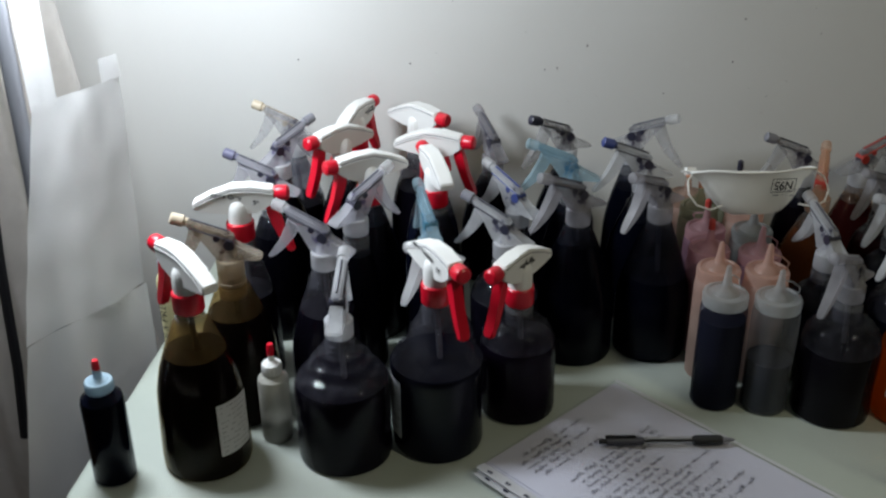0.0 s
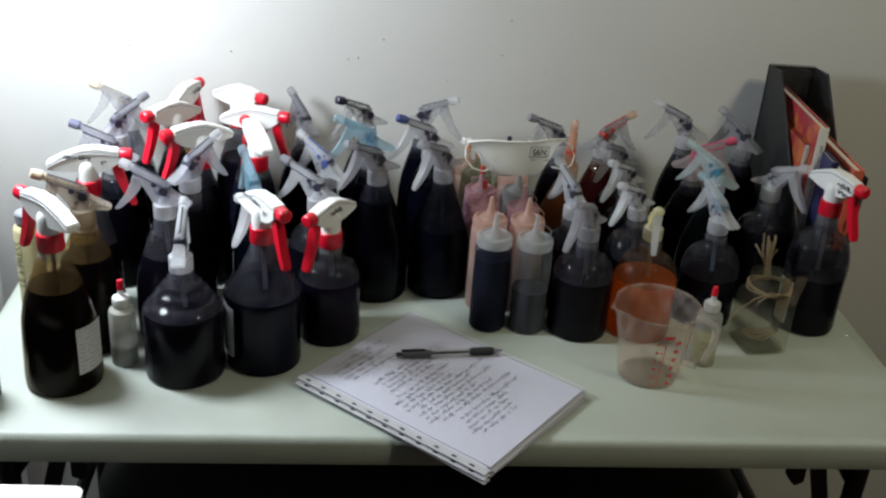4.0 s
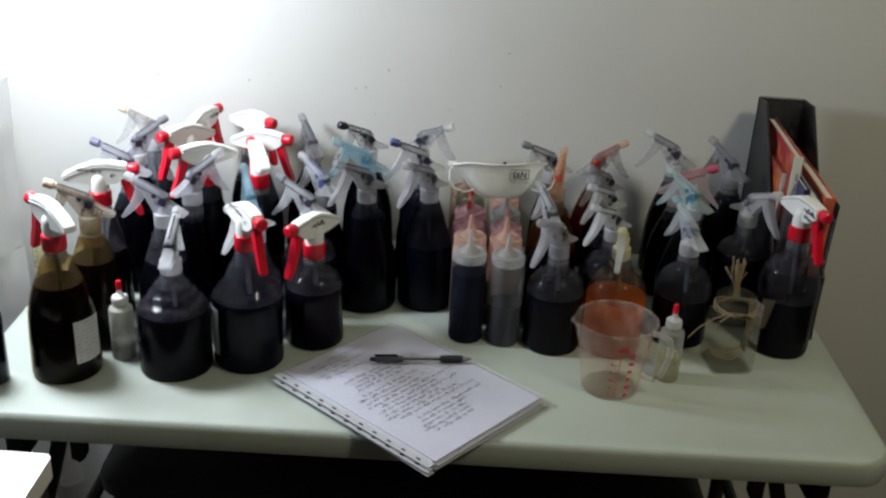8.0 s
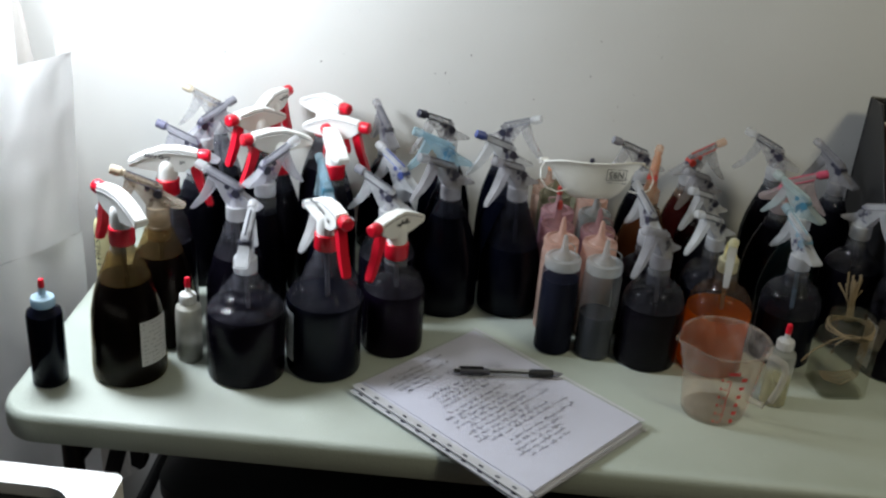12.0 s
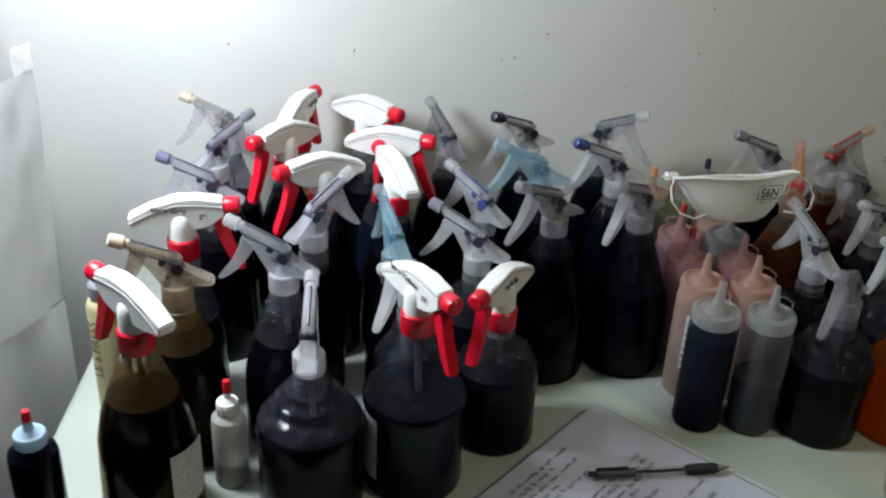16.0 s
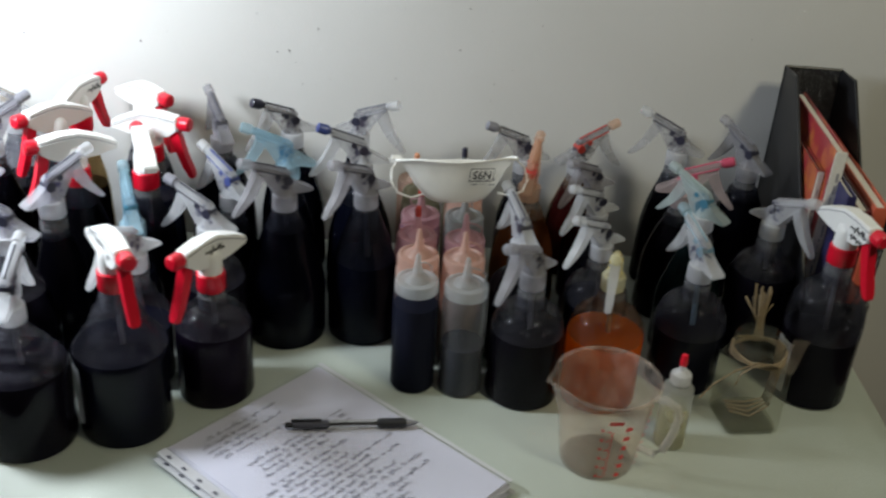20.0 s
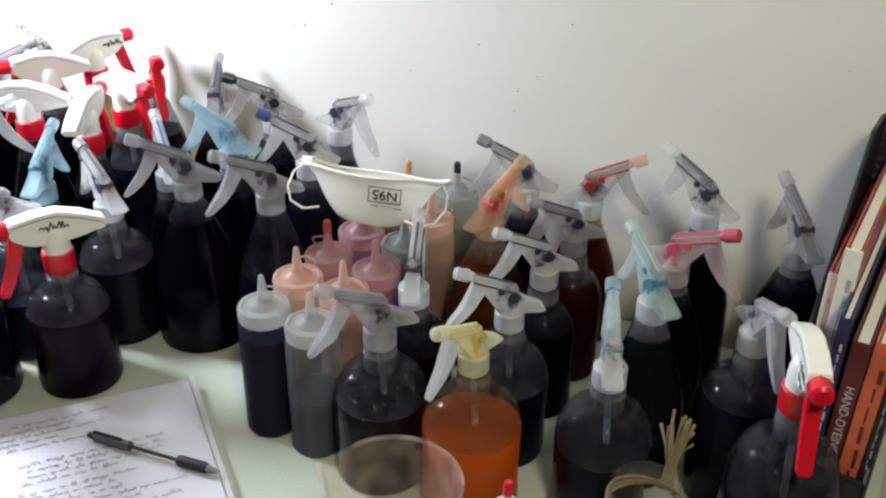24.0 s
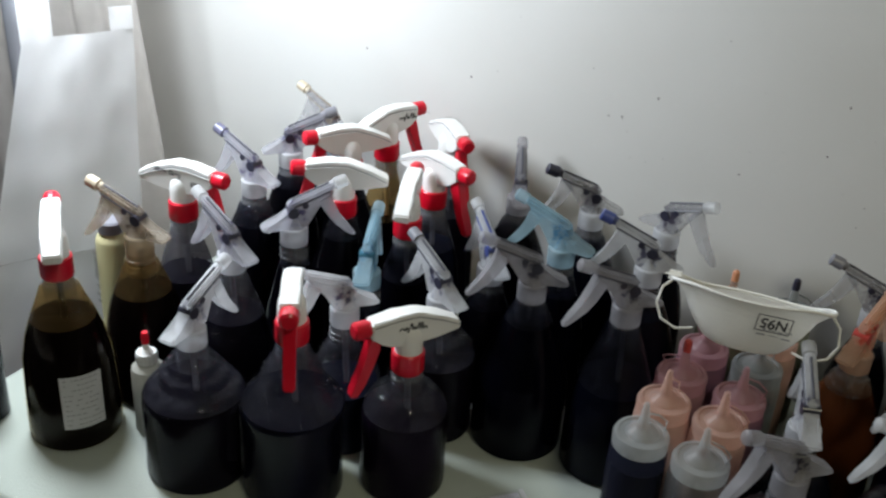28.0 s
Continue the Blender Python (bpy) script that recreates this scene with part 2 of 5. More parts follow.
M_TUB = surface("dark_tub", (0.030, 0.032, 0.038), 0.5)
M_MASK = surface("mask_shell", (0.82, 0.81, 0.77), 0.85, spread=0.03, scale=60, bump=0.3, bump_scale=600)
M_BOOKORANGE = surface("orange_book_cloth", (0.62, 0.13, 0.07), 0.5)
M_BOOKMAROON = surface("maroon_book_cover", (0.11, 0.022, 0.026), 0.35)
M_BOOKNAVY = surface("navy_book_cover", (0.03, 0.03, 0.10), 0.35)
M_BOOKRED = surface("red_orange_cover", (0.34, 0.035, 0.045), 0.3, spread=0.6, scale=22, stain=(0.80, 0.34, 0.05), stain_scale=16)
M_PAGES = surface("book_pages", (0.76, 0.74, 0.69), 0.8, spread=0.1, scale=200)
M_MESH = mesh_metal("wire_mesh")

C_CLEAR = clear("clear_bottle", (0.72, 0.72, 0.75), 0.03, 1.55, 0.001)
C_SMOKE = clear("dye_filmed_bottle", (0.34, 0.35, 0.40), 0.03, 1.5, 0.001, film=(0.34, 0.35, 0.42))
C_TAN = clear("tan_filmed_bottle", (0.76, 0.67, 0.48), haze=0.0005, film=(0.50, 0.40, 0.26))
C_AMBERNECK = clear("orange_filmed_bottle", (0.92, 0.74, 0.58))
C_GLASS = clear("jar_glass", (0.93, 0.93, 0.89), 0.03, 3.4, 0.02, (0.60, 0.55, 0.46))
C_BEAD = clear("water_bead", (0.90, 0.91, 0.94), 0.04, 3.2, 0.03, (0.80, 0.80, 0.84))
C_SLEEVE = clear("plastic_sleeve", (0.97, 0.97, 0.985), 0.16, 1.25, 0.0)
C_CUP = clear("frosted_cup", (0.97, 0.94, 0.91), 0.10, 1.45, 0.060, (0.88, 0.76, 0.68))
S_MILK = milky("milky_sprayer", (0.82, 0.83, 0.85), 0.44, blotch=0.16, stain=(0.05, 0.05, 0.10))
S_VIOLET = milky("violet_tinged_sprayer", (0.7, 0.7, 0.75), 0.42, blotch=0.16, stain=(0.06, 0.05, 0.14))
S_TAN = milky("tan_stained_sprayer", (0.66, 0.59, 0.5), 0.34, blotch=0.16, stain=(0.09, 0.06, 0.05))
S_BLUE = milky("light_blue_sprayer", (0.56, 0.74, 0.82), 0.38, blotch=0.16, stain=(0.06, 0.20, 0.34))
S_GREY = milky("grey_stained_sprayer", (0.56, 0.55, 0.58), 0.38, blotch=0.16, stain=(0.04, 0.04, 0.07))
S_PINK = milky("pink_stained_sprayer", (0.76, 0.66, 0.67), 0.34, blotch=0.16, stain=(0.40, 0.03, 0.08))
S_ORANGE = milky("orange_stained_sprayer", (0.84, 0.62, 0.48), 0.38, blotch=0.16, stain=(0.50, 0.05, 0.02))
S_MINT = milky("mint_tinged_sprayer", (0.7, 0.79, 0.79), 0.42, blotch=0.16, stain=(0.05, 0.16, 0.24))
S_FAINT = milky("nearly_clear_sprayer", (0.72, 0.72, 0.74), 0.26, blotch=0.16, stain=(0.04, 0.03, 0.06))
S_YELLOW = milky("yellow_stained_sprayer", (0.86, 0.83, 0.62), 0.5, blotch=0.2, stain=(0.75, 0.60, 0.08))
F_GREY = milky("grey_dye_film", (0.44, 0.44, 0.49), 0.09, 0.2, 0.12, cloud_scale=90.0)
F_TAN = milky("tan_dye_film", (0.56, 0.47, 0.36), 0.18, 0.3, 0.10, cloud_scale=60.0)
S_COLLAR = milky("frosted_collar", (0.76, 0.77, 0.80), 0.58, 0.35, 0.10)
C_NECK = milky("frosted_neck", (0.66, 0.67, 0.70), 0.20, 0.2, 0.06)
C_BEIGENECK = milky("tan_stained_neck", (0.56, 0.46, 0.33), 0.48, 0.3, 0.1)
Q_BLUE = milky("blue_filmed_squeeze", (0.075, 0.08, 0.13), 0.18)
Q_BODY = milky("clear_squeeze", (0.62, 0.64, 0.66), 0.15, blotch=0.08)
Q_WHITE = milky("white_squeeze", (0.70, 0.72, 0.72), 0.34)
Q_STRIP = milky("sleeve_strip", (0.80, 0.80, 0.82), 0.7)
Q_PINK = milky("pink_squeeze", (0.70, 0.42, 0.45), 0.44, stain=(0.45, 0.10, 0.10))
Q_PEACH = milky("peach_squeeze", (0.80, 0.56, 0.47), 0.46, blotch=0.2)
Q_LILAC = milky("lilac_squeeze", (0.48, 0.27, 0.36), 0.42, blotch=0.2)
Q_TEAL = milky("teal_squeeze", (0.44, 0.47, 0.47), 0.42, blotch=0.2)
Q_GREEN = milky("green_squeeze", (0.46, 0.48, 0.34), 0.42, blotch=0.2)
Q_ORANGE = milky("orange_squeeze", (0.66, 0.47, 0.38), 0.36, blotch=0.2)


def liquid(name, colour, rough=0.08):
    return surface(name, tuple(1.05 * c if c < 0.03 else c for c in colour), rough + 0.10, spread=0.2, scale=12, spec=0.04)


L_BLACK = liquid("black_dye", (0.0062, 0.0052, 0.0105))
L_BLUE = liquid("blue_black_dye", (0.0050, 0.0056, 0.0140))
L_NAVY = liquid("navy_dye", (0.0080, 0.0105, 0.0250))
L_PLUM = liquid("plum_dye", (0.0085, 0.0050, 0.0125))
L_BROWN = liquid("brown_black_dye", (0.0048, 0.0038, 0.0066))
L_GREEN = liquid("green_black_dye", (0.0033, 0.0088, 0.0088))
L_REDD = liquid("dark_red_dye", (0.0275, 0.0033, 0.0033))
L_AMBER = milky("amber_dye", (0.95, 0.37, 0.020), 0.76, 0.15, 0.08, passing=0.8)
L_RUST = liquid("rust_dye", (0.0715, 0.0275, 0.0099))
L_GREY = liquid("grey_dye", (0.16, 0.16, 0.15))
L_YELLOW = liquid("pale_yellow_dye", (0.70, 0.64, 0.36))
L_YELLOW.node_tree.nodes["Principled BSDF"].inputs["Transmission Weight"].default_value = 0.7
L_YELLOW.node_tree.nodes["Principled BSDF"].inputs["IOR"].default_value = 1.15


# ---- mesh helpers ----
def finish(bm, smooth=True):
    bmesh.ops.recalc_face_normals(bm, faces=bm.faces)
    me = bpy.data.meshes.new("mesh")
    bm.to_mesh(me)
    bm.free()
    if smooth:
        for p in me.polygons:
            p.use_smooth = True
        me.set_sharp_from_angle(angle=radians(40))
    return me


def put(name, me, mat, parent=None, label="", m=None):
    """Link a mesh as one object, under a thing or a part, with its own material."""
    ob = new(name, me)
    if not me.materials:
        me.materials.append(mat)
    ob.material_slots[0].link = "OBJECT"
    ob.material_slots[0].material = mat
    ob.parent = parent
    if m is not None:
        ob.matrix_basis = m
    if label:
        tagged(ob, label)
    return ob


def part(name, bm, mat, parent, label="", smooth=True, m=None):
    return put(name, finish(bm, smooth), mat, parent, label, m)


def thing(name, x, y, z, rz, label, category, group="", kind=""):
    ob = new(name)
    ob.matrix_basis = pose(x, y, z, 0, 0, rz)
    ob.empty_display_size = 0.02
    return tagged(ob, label, category, group, kind)


def lathe(profile, seg=32, close_top=False, close_bottom=True):
    """A body of revolution from (radius, height) pairs."""
    bm = bmesh.new()
    rings = []
    for r, z in profile:
        rings.append([bm.verts.new((r * math.cos(2 * math.pi * k / seg), r * math.sin(2 * math.pi * k / seg), z)) for k in range(seg)])
    for a, b in zip(rings, rings[1:]):
        for k in range(seg):
            bm.faces.new((a[k], a[(k + 1) % seg], b[(k + 1) % seg], b[k]))
    if close_bottom:
        bm.faces.new(rings[0])
    if close_top:
        bm.faces.new(rings[-1])
    return bm


def plate(points, thick, bevel=0.0, axis="y"):
    """A flat outline in (x, z) given a thickness across y, with rounded edges."""
    bm = bmesh.new()
    a = [bm.verts.new((x, -thick / 2, z)) for x, z in points]
    b = [bm.verts.new((x, thick / 2, z)) for x, z in points]
    bm.faces.new(a)
    bm.faces.new(list(reversed(b)))
    n = len(points)
    for k in range(n):
        bm.faces.new((a[k], a[(k + 1) % n], b[(k + 1) % n], b[k]))
    if bevel:
        bmesh.ops.bevel(bm, geom=bm.edges[:], offset=bevel, segments=2, affect="EDGES", clamp_overlap=True)
    return bm


def box(x0, y0, z0, x1, y1, z1, bevel=0.0, seg=2):
    bm = bmesh.new()
    bmesh.ops.create_cube(bm, size=1)
    for v in bm.verts:
        v.co = Vector(((x0 + x1) / 2 + v.co.x * (x1 - x0), (y0 + y1) / 2 + v.co.y * (y1 - y0), (z0 + z1) / 2 + v.co.z * (z1 - z0)))
    if bevel:
        bmesh.ops.bevel(bm, geom=bm.edges[:], offset=bevel, segments=seg, affect="EDGES", clamp_overlap=True)
    return bm


def tube(points, r, seg=8):
    """A round rod along a line of points."""
    bm = bmesh.new()
    pts = [Vector(p) for p in points]
    rings = []
    for i, p in enumerate(pts):
        d = (pts[min(i + 1, len(pts) - 1)] - pts[max(i - 1, 0)]).normalized()
        up = Vector((0, 0, 1)) if abs(d.z) < 0.9 else Vector((1, 0, 0))
        u = d.cross(up).normalized()
        v = d.cross(u)
        rr = r(i / (len(pts) - 1)) if callable(r) else r
        rings.append([bm.verts.new(p + rr * (math.cos(2 * math.pi * k / seg) * u + math.sin(2 * math.pi * k / seg) * v)) for k in range(seg)])
    for a, b in zip(rings, rings[1:]):
        for k in range(seg):
            bm.faces.new((a[k], a[(k + 1) % seg], b[(k + 1) % seg], b[k]))
    bm.faces.new(rings[0])
    bm.faces.new(rings[-1])
    return bm


def join(*bms):
    out = bmesh.new()
    for bm in bms:
        me = bpy.data.meshes.new("tmp")
        bm.to_mesh(me)
        bm.free()
        out.from_mesh(me)
        bpy.data.meshes.remove(me)
    return out


def ribbed(r, z0, z1, n=40, depth=0.0007):
    """A screw collar with upright ribs."""
    bm = bmesh.new()
    rows = []
    for z, k in ((z0, 0.94), (z0 + 0.0015, 1.0), (z1 - 0.0015, 1.0), (z1, 0.92)):
        rows.append([bm.verts.new(((r * k - depth * (i % 2)) * math.cos(2 * math.pi * i / n), (r * k - depth * (i % 2)) * math.sin(2 * math.pi * i / n), z)) for i in range(n)])
    for a, b in zip(rows, rows[1:]):
        for i in range(n):
            bm.faces.new((a[i], a[(i + 1) % n], b[(i + 1) % n], b[i]))
    bm.faces.new(rows[0])
    bm.faces.new(rows[-1])
    return bm


def lettering(text, size, mat, parent, m, name="writing", bold=0.0):
    cu = bpy.data.curves.new("letters", "FONT")
    cu.body, cu.size, cu.align_x, cu.align_y, cu.offset = text, size, "CENTER", "CENTER", bold
    ob = bpy.data.objects.new("letters", cu)
    scene.collection.objects.link(ob)
    me = bpy.data.meshes.new_from_object(ob.evaluated_get(bpy.context.evaluated_depsgraph_get()))
    bpy.data.objects.remove(ob)
    me.materials.clear()
    return put(name, me, mat, parent, "", m)


def bars(rows, width, gap, height, seed, fill=0.8):
    """Lines of unreadable writing as short bars, flat in x and y."""
    rnd = random.Random(seed)
    bm = bmesh.new()
    for k in range(rows):
        x, y = -width / 2, -k * gap
        end = -width / 2 + width * rnd.uniform(fill - 0.25, min(1.0, fill + 0.2))
        while x < end:
            w = rnd.uniform(0.6, 2.2) * height * 1.6
            h = height * rnd.uniform(0.35, 1.0)
            dy = rnd.uniform(-0.2, 0.2) * height
            bm.faces.new([bm.verts.new((x + a * w, y + dy + b * h, 0)) for a, b in ((0, 0), (1, 0.1), (1, 0.75), (0, 0.7))])
            x += w + height * rnd.uniform(0.4, 1.1)
    return bm


def script(rows, width, gap, height, seed, fill=0.8, pen=None):
    """Lines of unreadable handwriting: thin zigzag strokes in words, flat in x and y."""
    rnd = random.Random(seed)
    bm = bmesh.new()

    def stroke(x0, y0, x1, y1, w):
        d = Vector((x1 - x0, y1 - y0, 0))
        if d.length < 1e-6:
            return
        n = Vector((-d.y, d.x, 0)).normalized() * w
        a, b = Vector((x0, y0, 0)), Vector((x1, y1, 0))
        bm.faces.new([bm.verts.new(v) for v in (a - n, b - n, b + n, a + n)])

    for k in range(rows):
        x = -width / 2 + rnd.uniform(0, 0.02)
        end = -width / 2 + width * rnd.uniform(fill - 0.3, min(1.0, fill + 0.2))
        y = -k * gap
        while x < end:
            letters = rnd.randint(2, 7)
            up = False
            px, py = x, y
            for q in range(letters * 2):
                up = not up
                nx = px + height * rnd.uniform(0.18, 0.36)
                ny = y + (height * rnd.choice((0.45, 0.5, 0.55, 1.0)) if up else rnd.choice((0.0, 0.0, 0.0, -0.35)) * height)
                stroke(px, py, nx, ny, pen or height * 0.055)
                px, py = nx, ny
            x = px + height * rnd.uniform(0.5, 1.1)
    return bm


# ---- the room ----
def slab(name, x0, y0, z0, x1, y1, z1, mat, label, category):
    return tagged(part(name, box(x0, y0, z0, x1, y1, z1), mat, None, smooth=False), label, category, "", "structure")


slab("wall_north", -2.0, WALL, 0, 2.2, WALL + 0.12, 2.5, M_WALL, "off-white painted wall behind the table", "wall")
# three unseen walls, added to close the room; their dark tone keeps it dim
slab("wall_west", -2.12, -2.6, 0, -2.0, WALL + 0.12, 2.5, M_DIM, "unseen side wall added to close the room, toned dark for dimness", "wall")
slab("wall_east", 2.2, -2.6, 0, 2.32, WALL + 0.12, 2.5, M_DIM, "unseen side wall added to close the room, toned dark for dimness", "wall")
slab("wall_south", -2.12, -2.72, 0, 2.32, -2.6, 2.5, M_DIM, "unseen rear wall added to close the room, toned dark for dimness", "wall")
slab("floor", -2.12, -2.72, -0.08, 2.32, WALL + 0.12, 0.0, M_FLOOR, "dark brown wooden floor", "floor")
slab("ceiling", -2.12, -2.72, 2.5, 2.32, WALL + 0.12, 2.58, M_CEIL, "dull painted ceiling", "ceiling")

# dye spatter on the wall
rnd = random.Random(4)
bm = bmesh.new()
for k in range(34):
    x = rnd.choice((rnd.uniform(-0.35, 0.75), rnd.uniform(-0.02, 0.35)))
    z = TOP + 0.20 + abs(rnd.gauss(0.0, 0.12))
    r = rnd.choice((0.0005, 0.0006, 0.0008, 0.0012))
    s = rnd.uniform(0.6, 1.6)
    bm.faces.new([bm.verts.new((x + r * math.cos(a * math.pi / 4), WALL - 0.0006, z + r * s * math.sin(a * math.pi / 4))) for a in range(8)])
tagged(part("dye_spatter", bm, M_SPECK, None, smooth=False), "fine dark dye spatter on the painted wall", "spatter", "", "stuff")


# ---- folding table ----
X0, X1, Y0, Y1 = -0.470, 0.752, 0.733, 1.346


def rounded_outline(x0, y0, x1, y1, r, n=8):
    pts = []
    for cx, cy, a0 in ((x1 - r, y1 - r, 0), (x0 + r, y1 - r, 90), (x0 + r, y0 + r, 180), (x1 - r, y0 + r, 270)):
        for k in range(n + 1):
            a = radians(a0 + 90 * k / n)
            pts.append((cx + r * math.cos(a), cy + r * math.sin(a)))
    return pts


def slab_outline(levels):
    """Stack outlines (points at a height) into a closed body."""
    bm = bmesh.new()
    rows = [[bm.verts.new((x, y, z)) for x, y in pts] for pts, z in levels]
    n = len(rows[0])
    for a, b in zip(rows, rows[1:]):
        for k in range(n):
            bm.faces.new((a[k], a[(k + 1) % n], b[(k + 1) % n], b[k]))
    bm.faces.new(rows[0])
    bm.faces.new(rows[-1])
    return bm


table = thing("folding_table", 0, 0, 0, 0, "off-white moulded plastic folding table with black steel legs", "table")
lv = []
for inset, z in ((0.012, TOP - 0.045), (0.002, TOP - 0.038), (0.0, TOP - 0.03), (0.0, TOP - 0.010), (0.003, TOP - 0.003), (0.008, TOP)):
    lv.append((rounded_outline(X0 + inset, Y0 + inset, X1 - inset, Y1 - inset, 0.048 - inset), z))
part("tabletop", slab_outline(lv), M_TABLE, table)
for sx, xa in ((1, X0 + 0.055), (-1, X1 - 0.055)):
    for ya in (Y0 + 0.09, Y1 - 0.09):
        part("leg", tube([(xa, ya, TOP - 0.045), (xa, ya, 0.0)], 0.0135, 10), M_TUBE, table)
        part("foot", tube([(xa, ya, 0.0), (xa, ya, 0.02)], 0.017, 10), M_BLACKPAN, table)
    part("crossbar", tube([(xa, Y0 + 0.09, 0.35), (xa, Y1 - 0.09, 0.35)], 0.011, 8), M_TUBE, table)
    part("crossbar", tube([(xa, Y0 + 0.05, TOP - 0.06), (xa, Y1 - 0.05, TOP - 0.06)], 0.0135, 8), M_TUBE, table)
    for ya in (Y0 + 0.09, Y1 - 0.09):
        part("bracket", plate([(xa + sx * 0.097, TOP - 0.046), (xa + sx * 0.042, TOP - 0.046), (xa + sx * 0.042, TOP - 0.066), (xa + sx * 0.079, TOP - 0.070), (xa + sx * 0.079, TOP - 0.122), (xa + sx * 0.090, TOP - 0.128), (xa + sx * 0.097, TOP - 0.122)], 0.020), M_TUBE, table, "", False, pose(0, ya, 0))
        part("hinge_bar", plate([(xa + sx * 0.066, TOP - 0.048), (xa + sx * 0.042, TOP - 0.048), (xa, TOP - 0.112), (xa, TOP - 0.138), (xa + sx * 0.010, TOP - 0.136)], 0.012), M_TUBE, table, "", False, pose(0, ya + 0.014, 0))
        part("brace", plate([(xa + sx * 0.083, TOP - 0.070), (xa + sx * 0.063, TOP - 0.066), (xa, TOP - 0.300), (xa, TOP - 0.335), (xa + sx * 0.012, TOP - 0.325)], 0.008), M_TUBE, table, "", False, pose(0, ya - 0.012, 0))

# things under the table
tub = thing("storage_tub", 0.13, 1.06, 0.0, 0, "large dark grey plastic tub standing under the table", "tub")
part("body", slab_outline([(rounded_outline(-0.42, -0.20, 0.40, 0.20, 0.04), 0.0), (rounded_outline(-0.44, -0.22, 0.42, 0.22, 0.05), 0.54)]), M_TUB, tub)
part("lid", slab_outline([(rounded_outline(-0.45, -0.23, 0.43, 0.23, 0.05), 0.54), (rounded_outline(-0.45, -0.23, 0.43, 0.23, 0.05), 0.56), (rounded_outline(-0.42, -0.20, 0.40, 0.20, 0.05), 0.575)]), M_TUB, tub)
carton = thing("cardboard_box", 0.71, 1.02, 0.0, -12, "brown cardboard box on the floor under the table", "box")
part("body", box(-0.14, -0.16, 0.0, 0.14, 0.16, 0.24, 0.003), M_CARD, carton)
part("flap", box(-0.14, -0.16, 0.241, -0.005, 0.16, 0.245), M_CARD, carton)
part("flap", box(0.005, -0.16, 0.241, 0.14, 0.16, 0.245), M_CARD, carton)


# ---- spray bottles ----
SHAPES = {
    # (share of the radius, share of the height to the neck), from the foot up
    "flask": ((0.90, 0.0), (0.98, 0.012), (1.0, 0.035), (1.0, 0.10), (0.97, 0.32), (0.93, 0.50), (0.82, 0.64), (0.66, 0.76), (0.50, 0.86), (0.42, 0.92), (0.38, 0.94), (0.38, 1.0)),
    "stepped": ((0.9, 0.0), (0.98, 0.012), (1.0, 0.04), (0.98, 0.3), (1.0, 0.58), (0.99, 0.62), (0.95, 0.655), (0.88, 0.69), (0.78, 0.715), (0.68, 0.73), (0.66, 0.745), (0.66, 0.785), (0.64, 0.805), (0.56, 0.82), (0.5, 0.84), (0.48, 0.88), (0.4, 0.9), (0.4, 1.0)),
    "bulb": ((0.9, 0.0), (0.98, 0.012), (1.0, 0.035), (0.97, 0.28), (1.0, 0.52), (1.03, 0.565), (1.02, 0.59), (0.97, 0.62), (0.88, 0.655), (0.78, 0.69), (0.68, 0.73), (0.6, 0.78), (0.54, 0.83), (0.46, 0.87), (0.4, 0.9), (0.4, 1.0)),
    "dome": ((0.9, 0.0), (0.98, 0.015), (1.0, 0.045), (0.98, 0.3), (1.0, 0.58), (0.983, 0.643), (0.932, 0.702), (0.851, 0.754), (0.753, 0.793), (0.656, 0.818), (0.56, 0.832), (0.481, 0.839), (0.44, 0.86), (0.42, 0.94), (0.42, 1.0)),
    "cone": ((0.90, 0.0), (0.98, 0.012), (1.0, 0.035), (1.0, 0.40), (0.975, 0.47), (0.90, 0.55), (0.74, 0.69), (0.55, 0.83), (0.45, 0.90), (0.42, 0.92), (0.42, 1.0)),
}
made = {}


def cached(key, build):
    if key not in made:
        made[key] = finish(build())
    return made[key]


def cut_profile(profile, level, inset):
    """The profile of what fills a vessel up to a level, a little inside its wall."""
    out, last = [], None
    for r, z in profile:
        if z > level:
            r0, z0 = last
            k = (level - z0) / (z - z0)
            out.append((max(r0 + (r - r0) * k - inset, 0.002), level))
            break
        out.append((max(r - inset, 0.002), z + (inset if z == 0 else 0)))
        last = (r, z)
    return out


def rest_profile(profile, level, inset):
    """The profile of a vessel's wall above a level, a little inside it."""
    out = []
    for (r0, z0), (r, z) in zip(profile, profile[1:]):
        if z > level:
            if not out:
                k = max(0.0, (level - z0) / (z - z0))
                out.append((r0 + (r - r0) * k - inset, max(level, z0)))
            out.append((r - inset, z))
    return out


